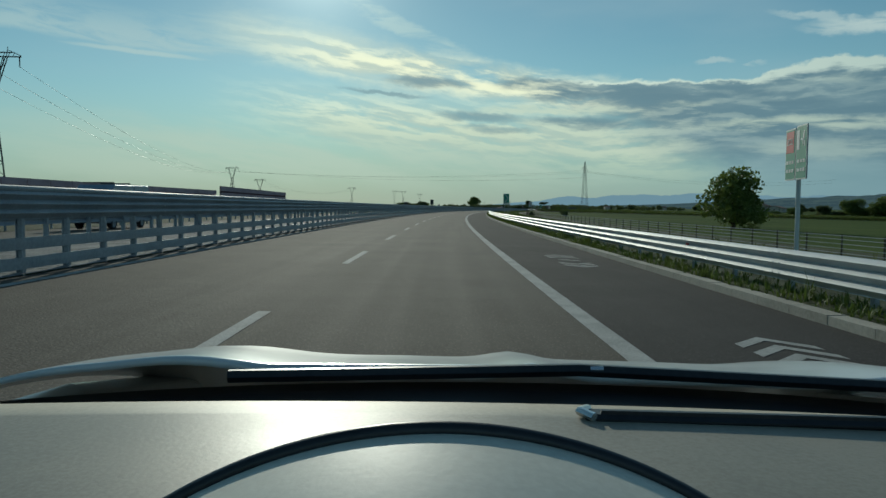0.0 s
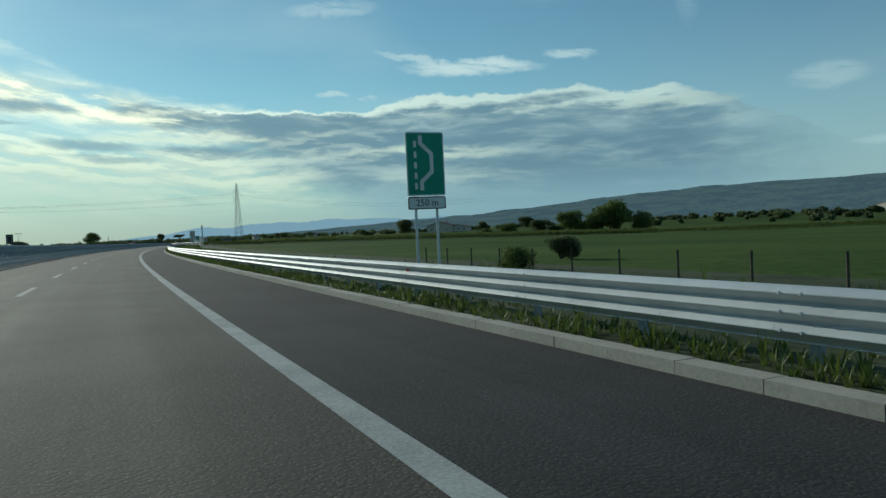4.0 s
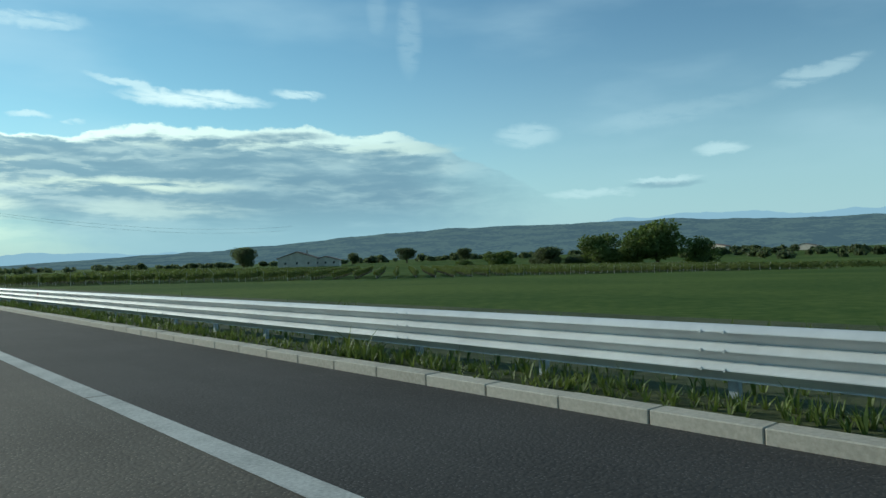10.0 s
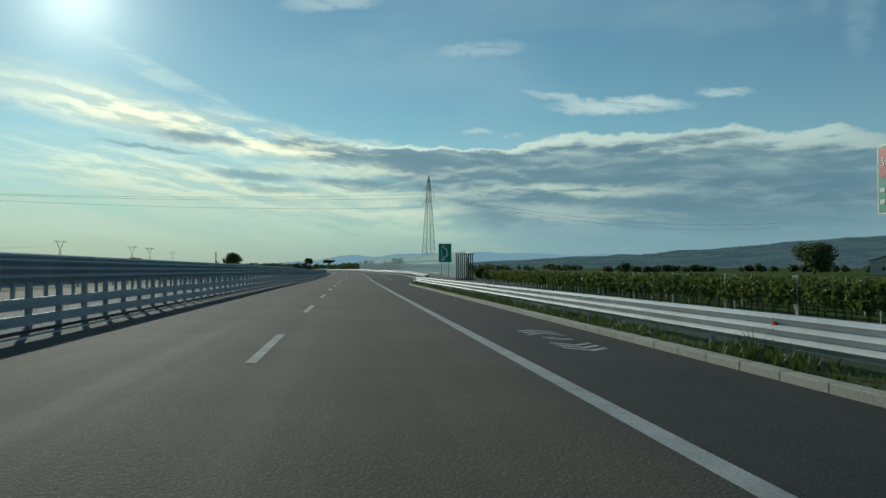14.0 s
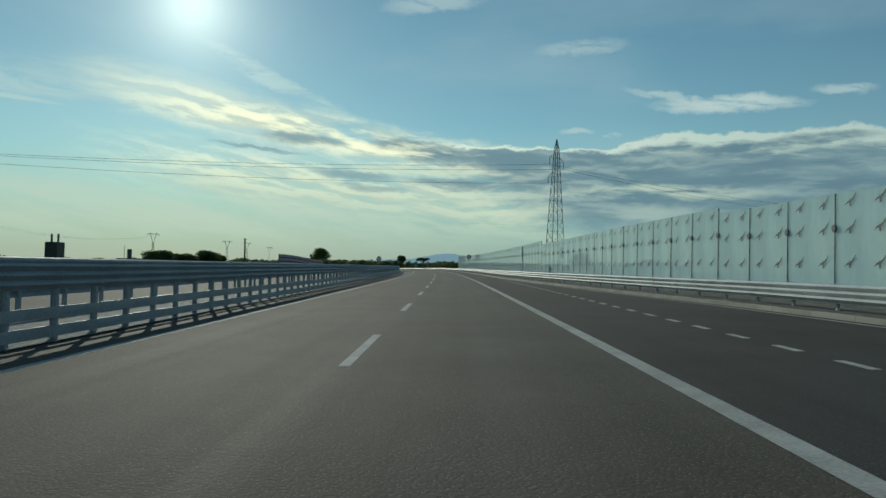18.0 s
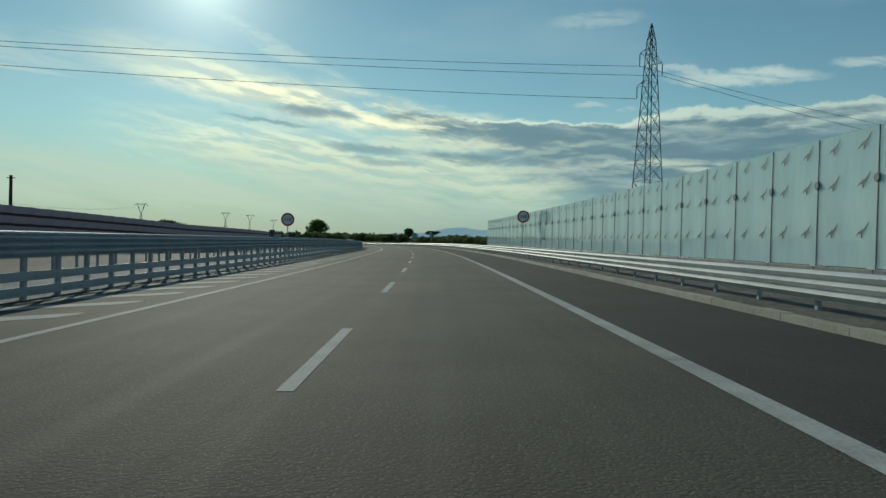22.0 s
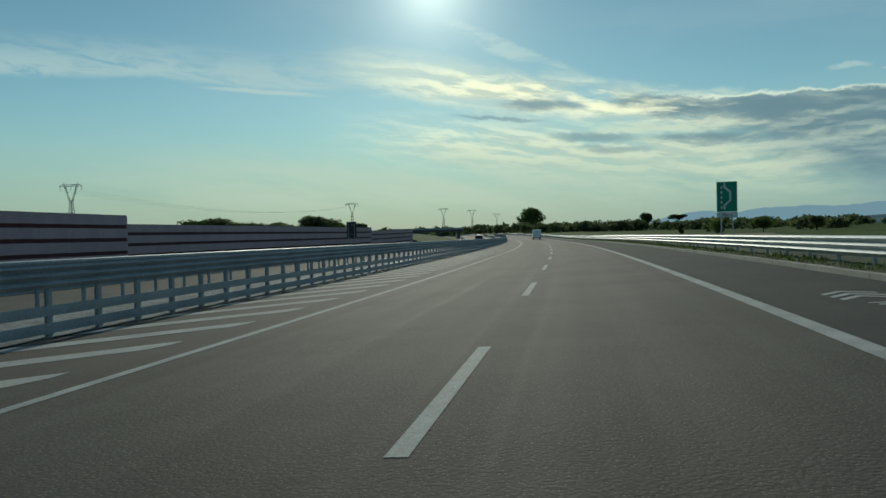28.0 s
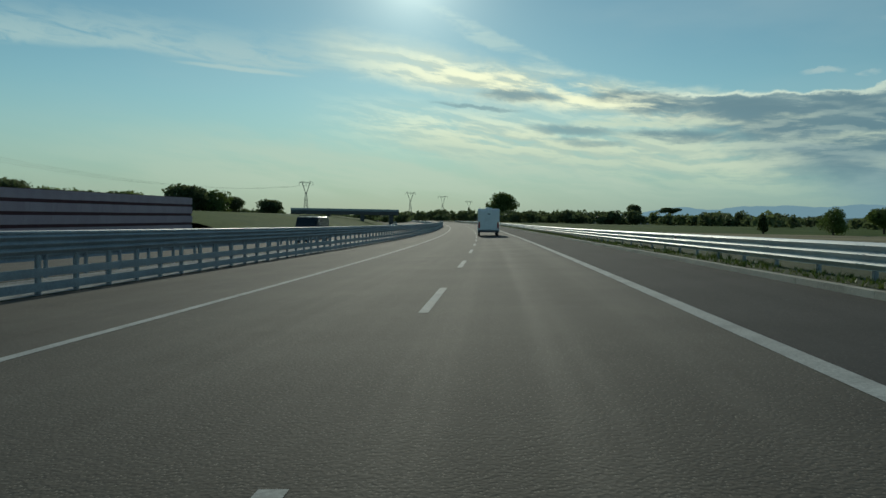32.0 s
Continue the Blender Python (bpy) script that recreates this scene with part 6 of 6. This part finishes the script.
def van(m, paint, label):
    c = thing("van", label, "van", m, "vans on the opposite road")
    side = [(0.0, 0.35), (0.0, 1.3), (0.25, 1.35), (0.9, 2.2), (1.2, 2.45), (5.6, 2.5), (5.75, 2.3), (5.8, 0.35)]
    part("body", shell([(-1.0, side), (1.0, side)], "body", 0.06), paint, c)
    part("windscreen", MB().add([(-0.85, 0.30, 1.42), (0.85, 0.30, 1.42), (0.75, 0.88, 2.20), (-0.75, 0.88, 2.20)], [(0, 1, 2, 3)]).mesh("windscreen"), M_PANE, c)
    for x in (-1, 1):
        part("side_window", fixed(MB().box((x * 1.0, 1.5, 1.75), (0.02, 1.0, 0.6)), "side_window"), M_PANE, c)
        part("headlamp", fixed(MB().box((x * 0.78, -0.02, 1.0), (0.32, 0.06, 0.2)), "headlamp", bevel=0.02), M_ALU, c)
        wheel(c, x * 0.9, 1.0, 0.34, 0.22, x)
        wheel(c, x * 0.9, 4.6, 0.34, 0.22, x)
        part("roof_bar", fixed(MB().box((0, 2.4 + x, 2.56), (1.7, 0.08, 0.08)), "roof_bar"), M_TRIM, c)
    part("bumper", fixed(MB().box((0, -0.05, 0.5), (1.95, 0.14, 0.28)), "bumper", bevel=0.04), M_TRIM, c)
    return c


van(stand(38.5, -20.8), M_VAN, "silver-blue delivery van beyond the median barrier")
van(stand(1150.0, -19.4), M_VAN_DARK, "black van beyond the median barrier")


# ---- kerb stones, last: many small pieces ----
kerb = tagged(thing("kerb", "pale concrete kerb stones along the hard shoulder", "kerb"), kind="structure")
STONE = fixed(MB().box((0.125, 0.495, 0.04), (0.25, 0.988, 0.17)), "stone", bevel=0.010)
STONE.materials.append(M_KERB)
jit = random.Random(3)


def kerb_pose(s):
    a, b = spot(s, KERB(s)), spot(s + 1.0, KERB(s + 1.0))
    return Matrix.Translation((0, 0, jit.uniform(-0.006, 0.006))) @ laid(a, b) @ Matrix.Rotation(jit.uniform(-0.004, 0.004), 4, "Z")


for k in range(205, 500):
    part("stone", STONE, None, kerb, "", kerb_pose(float(k)))
mb = MB()
for k in list(range(-8, 205)) + list(range(500, 1400)):
    mb.box((0.125, 0.495, 0.04), (0.25, 0.988, 0.17), kerb_pose(float(k)))
rest = mb.mesh("stones")
tagged(part("stones", rest, M_KERB, kerb), kind="stuff")


# ---- the car that carries the camera, as it stands at the start ----
M_CAR = material("pearl_white_paint", (0.70, 0.72, 0.70), (0.78, 0.80, 0.78), 0.16, 0.0, grain=4, patch=1.0, bump=0.0)
M_DASH = material("soft_grey_dashboard", (0.30, 0.265, 0.20), (0.40, 0.36, 0.28), 0.5, grain=160, patch=3.0, bump=0.25, bump_size=0.001)
# cream leather whose colour is lightened for the sun's glare on it
M_CREAM_GLARE = material("glare_pale_leather", (0.66, 0.63, 0.52), (0.76, 0.73, 0.61), 0.55, grain=160, patch=3.0, bump=0.2, bump_size=0.001)
M_PLASTIC = material("black_plastic", (0.010, 0.011, 0.013), (0.022, 0.024, 0.028), 0.38, grain=90, patch=4.0, bump=0.1, bump_size=0.002)
M_CHROME = material("satin_trim", (0.62, 0.62, 0.60), (0.74, 0.74, 0.72), 0.25, 0.9, bump=0.0)


def grid(fn, xs, ys, thick):
    """A curved sheet z = fn(x, y) with a thickness."""
    mb = MB()
    nx = len(xs)
    for d in (0.0, -thick):
        mb.v += [(x, y, fn(x, y) + d) for y in ys for x in xs]
    n = nx * len(ys)
    for j in range(len(ys) - 1):
        for i in range(nx - 1):
            a = j * nx + i
            mb.f += [(a, a + 1, a + nx + 1, a + nx), (n + a, n + a + nx, n + a + nx + 1, n + a + 1)]
    rim = [i for i in range(nx)] + [j * nx + nx - 1 for j in range(1, len(ys))] + [(len(ys) - 1) * nx + i for i in range(nx - 2, -1, -1)] + [j * nx for j in range(len(ys) - 2, 0, -1)]
    for a, b in zip(rim, rim[1:] + rim[:1]):
        mb.f.append((a, n + a, n + b, b))
    return mb


def make_car():
    car = thing("car", "white car with grey dashboard and long bonnet", "car", stand(0.0, -1.88) @ Matrix.Rotation(-math.atan(LEAN(0.0)), 4, "Y"))
    xc = 0.22

    def hood(x, y):
        u, w = y - 1.25, abs(x - xc)
        z = 1.049 - 0.10 * u - 0.12 * u * u - 0.30 * max(0.0, u - 0.75) ** 2
        z += 0.016 * math.exp(-((x - 0.17) / 0.06) ** 2) + 0.020 * math.exp(-((w - 0.66) / 0.14) ** 2)
        return z - 0.9 * max(0.0, w - 0.82) ** 2 - 0.02 * max(0.0, w - 0.3)

    part("bonnet", fixed(grid(hood, list(np.linspace(xc - 1.04, xc + 1.04, 60)), list(np.linspace(1.22, 2.45, 30)), 0.012), "bonnet", True), M_CAR, car, "glossy pearl white bonnet")
    part("cowl", fixed(grid(lambda x, y: 1.062 - 0.10 * (y - 0.98) - 0.06 * (x - xc) ** 2 - 0.025 * math.sin((y - 0.98) * 11), list(np.linspace(xc - 1.03, xc + 1.03, 24)), list(np.linspace(0.97, 1.25, 8)), 0.02), "cowl", True), M_PLASTIC, car, "black plastic wiper cowl")
    wiper = part("wiper", fixed(MB().tube([Vector((xc - 0.55 + 0.28 * k, 1.14 + 0.012 * k, 1.075 - 0.01 * abs(k - 2))) for k in range(5)], 0.011, 6), "wiper"), M_PLASTIC, car, "black wiper blade")
    part("arm", fixed(MB().strut((xc - 0.50, 1.20, 1.055), (xc + 0.05, 1.16, 1.078), 0.010, 0.006, 6), "arm"), M_CHROME, wiper)
    dash = part("dashboard", fixed(grid(lambda x, y: 1.066 - 0.10 * max(0.0, 0.62 - y) - 0.03 * (x - xc) ** 2, list(np.linspace(xc - 0.90, xc + 0.90, 24)), list(np.linspace(0.28, 0.985, 12)), 0.05), "dashboard", True), M_DASH, car, "soft grey dashboard top")
    part("front", fixed(MB().box((xc, 0.36, 0.80), (1.7, 0.14, 0.44)), "front", bevel=0.04, seg=3), M_DASH, dash)
    # the hood over the dials: a dark-rimmed arch, its top painted pale for glare
    arch = [(math.sin(radians(a)) * 0.332, 0.861 + math.cos(radians(a)) * 0.332) for a in range(-62, 63, 2)]
    hoodm = part("dial_hood", fixed(MB().tube([Vector((x + 0.004, 0.45 - 0.1 * abs(x) ** 1.5, z)) for x, z in arch], 0.0055, 8), "dial_hood", True), M_PLASTIC, car, "black arched rim over the dials")
    top = MB()
    for y, dz in ((0.45, -0.001), (0.41, -0.0025), (0.36, -0.006), (0.30, -0.018)):
        for x, z in arch:
            top.v.append((x + 0.004, y - 0.1 * abs(x) ** 1.5, z + dz))
    n = len(arch)
    for j in range(3):
        for i in range(n - 1):
            top.f.append((j * n + i, j * n + i + 1, (j + 1) * n + i + 1, (j + 1) * n + i))
    part("top", fixed(top, "top", True), M_CREAM_GLARE, hoodm, "cream cover with sun glare in its colour")
    vent = part("air_vent", fixed(MB().box((xc + 0.36, 0.925, 1.068), (0.78, 0.036, 0.012)), "air_vent", bevel=0.005), M_PLASTIC, car, "long black defroster slot")
    part("slat", fixed(MB().box((xc + 0.36, 0.915, 1.076), (0.74, 0.006, 0.006)), "slat"), M_PLASTIC, vent)
    part("end_trim", fixed(MB().tube([Vector((xc - 0.02, 0.905, 1.072)), Vector((xc - 0.035, 0.925, 1.074)), Vector((xc - 0.02, 0.945, 1.072))], 0.006, 6), "end_trim"), M_CHROME, vent)
    for sx in (-1, 1):
        x = xc + sx * 1.0
        part("wing", shell([(x - 0.04, [(1.0, 0.35), (1.0, 0.98), (1.6, 0.92), (2.3, 0.78), (2.62, 0.62), (2.65, 0.35), (2.35, 0.33), (2.25, 0.62), (1.95, 0.74), (1.65, 0.62), (1.55, 0.33)]),
                            (x + 0.04, [(1.0, 0.35), (1.0, 0.96), (1.6, 0.90), (2.3, 0.76), (2.60, 0.60), (2.62, 0.35), (2.35, 0.33), (2.25, 0.62), (1.95, 0.74), (1.65, 0.62), (1.55, 0.33)])], "wing", 0.012, 2), M_CAR, car)
        part("door", fixed(MB().box((x, 0.30, 0.66), (0.07, 1.30, 0.62)), "door", bevel=0.03, seg=2), M_CAR, car)
        wheel(car, x, 1.95, 0.33, 0.21, sx)
        part("headlamp", fixed(MB().box((xc + sx * 0.66, 2.56, 0.66), (0.36, 0.14, 0.14)), "headlamp", bevel=0.03, seg=2), M_PANE, car)
        part("pillar", fixed(MB().strut((xc + sx * 0.97, 0.98, 0.98), (xc + sx * 0.78, 0.30, 1.62), 0.045, 0.04, 8), "pillar", True), M_PLASTIC, car, "black windscreen pillar")
    part("bumper", fixed(MB().box((xc, 2.60, 0.48), (1.72, 0.22, 0.34)), "bumper", bevel=0.06, seg=3), M_CAR, car)


make_car()
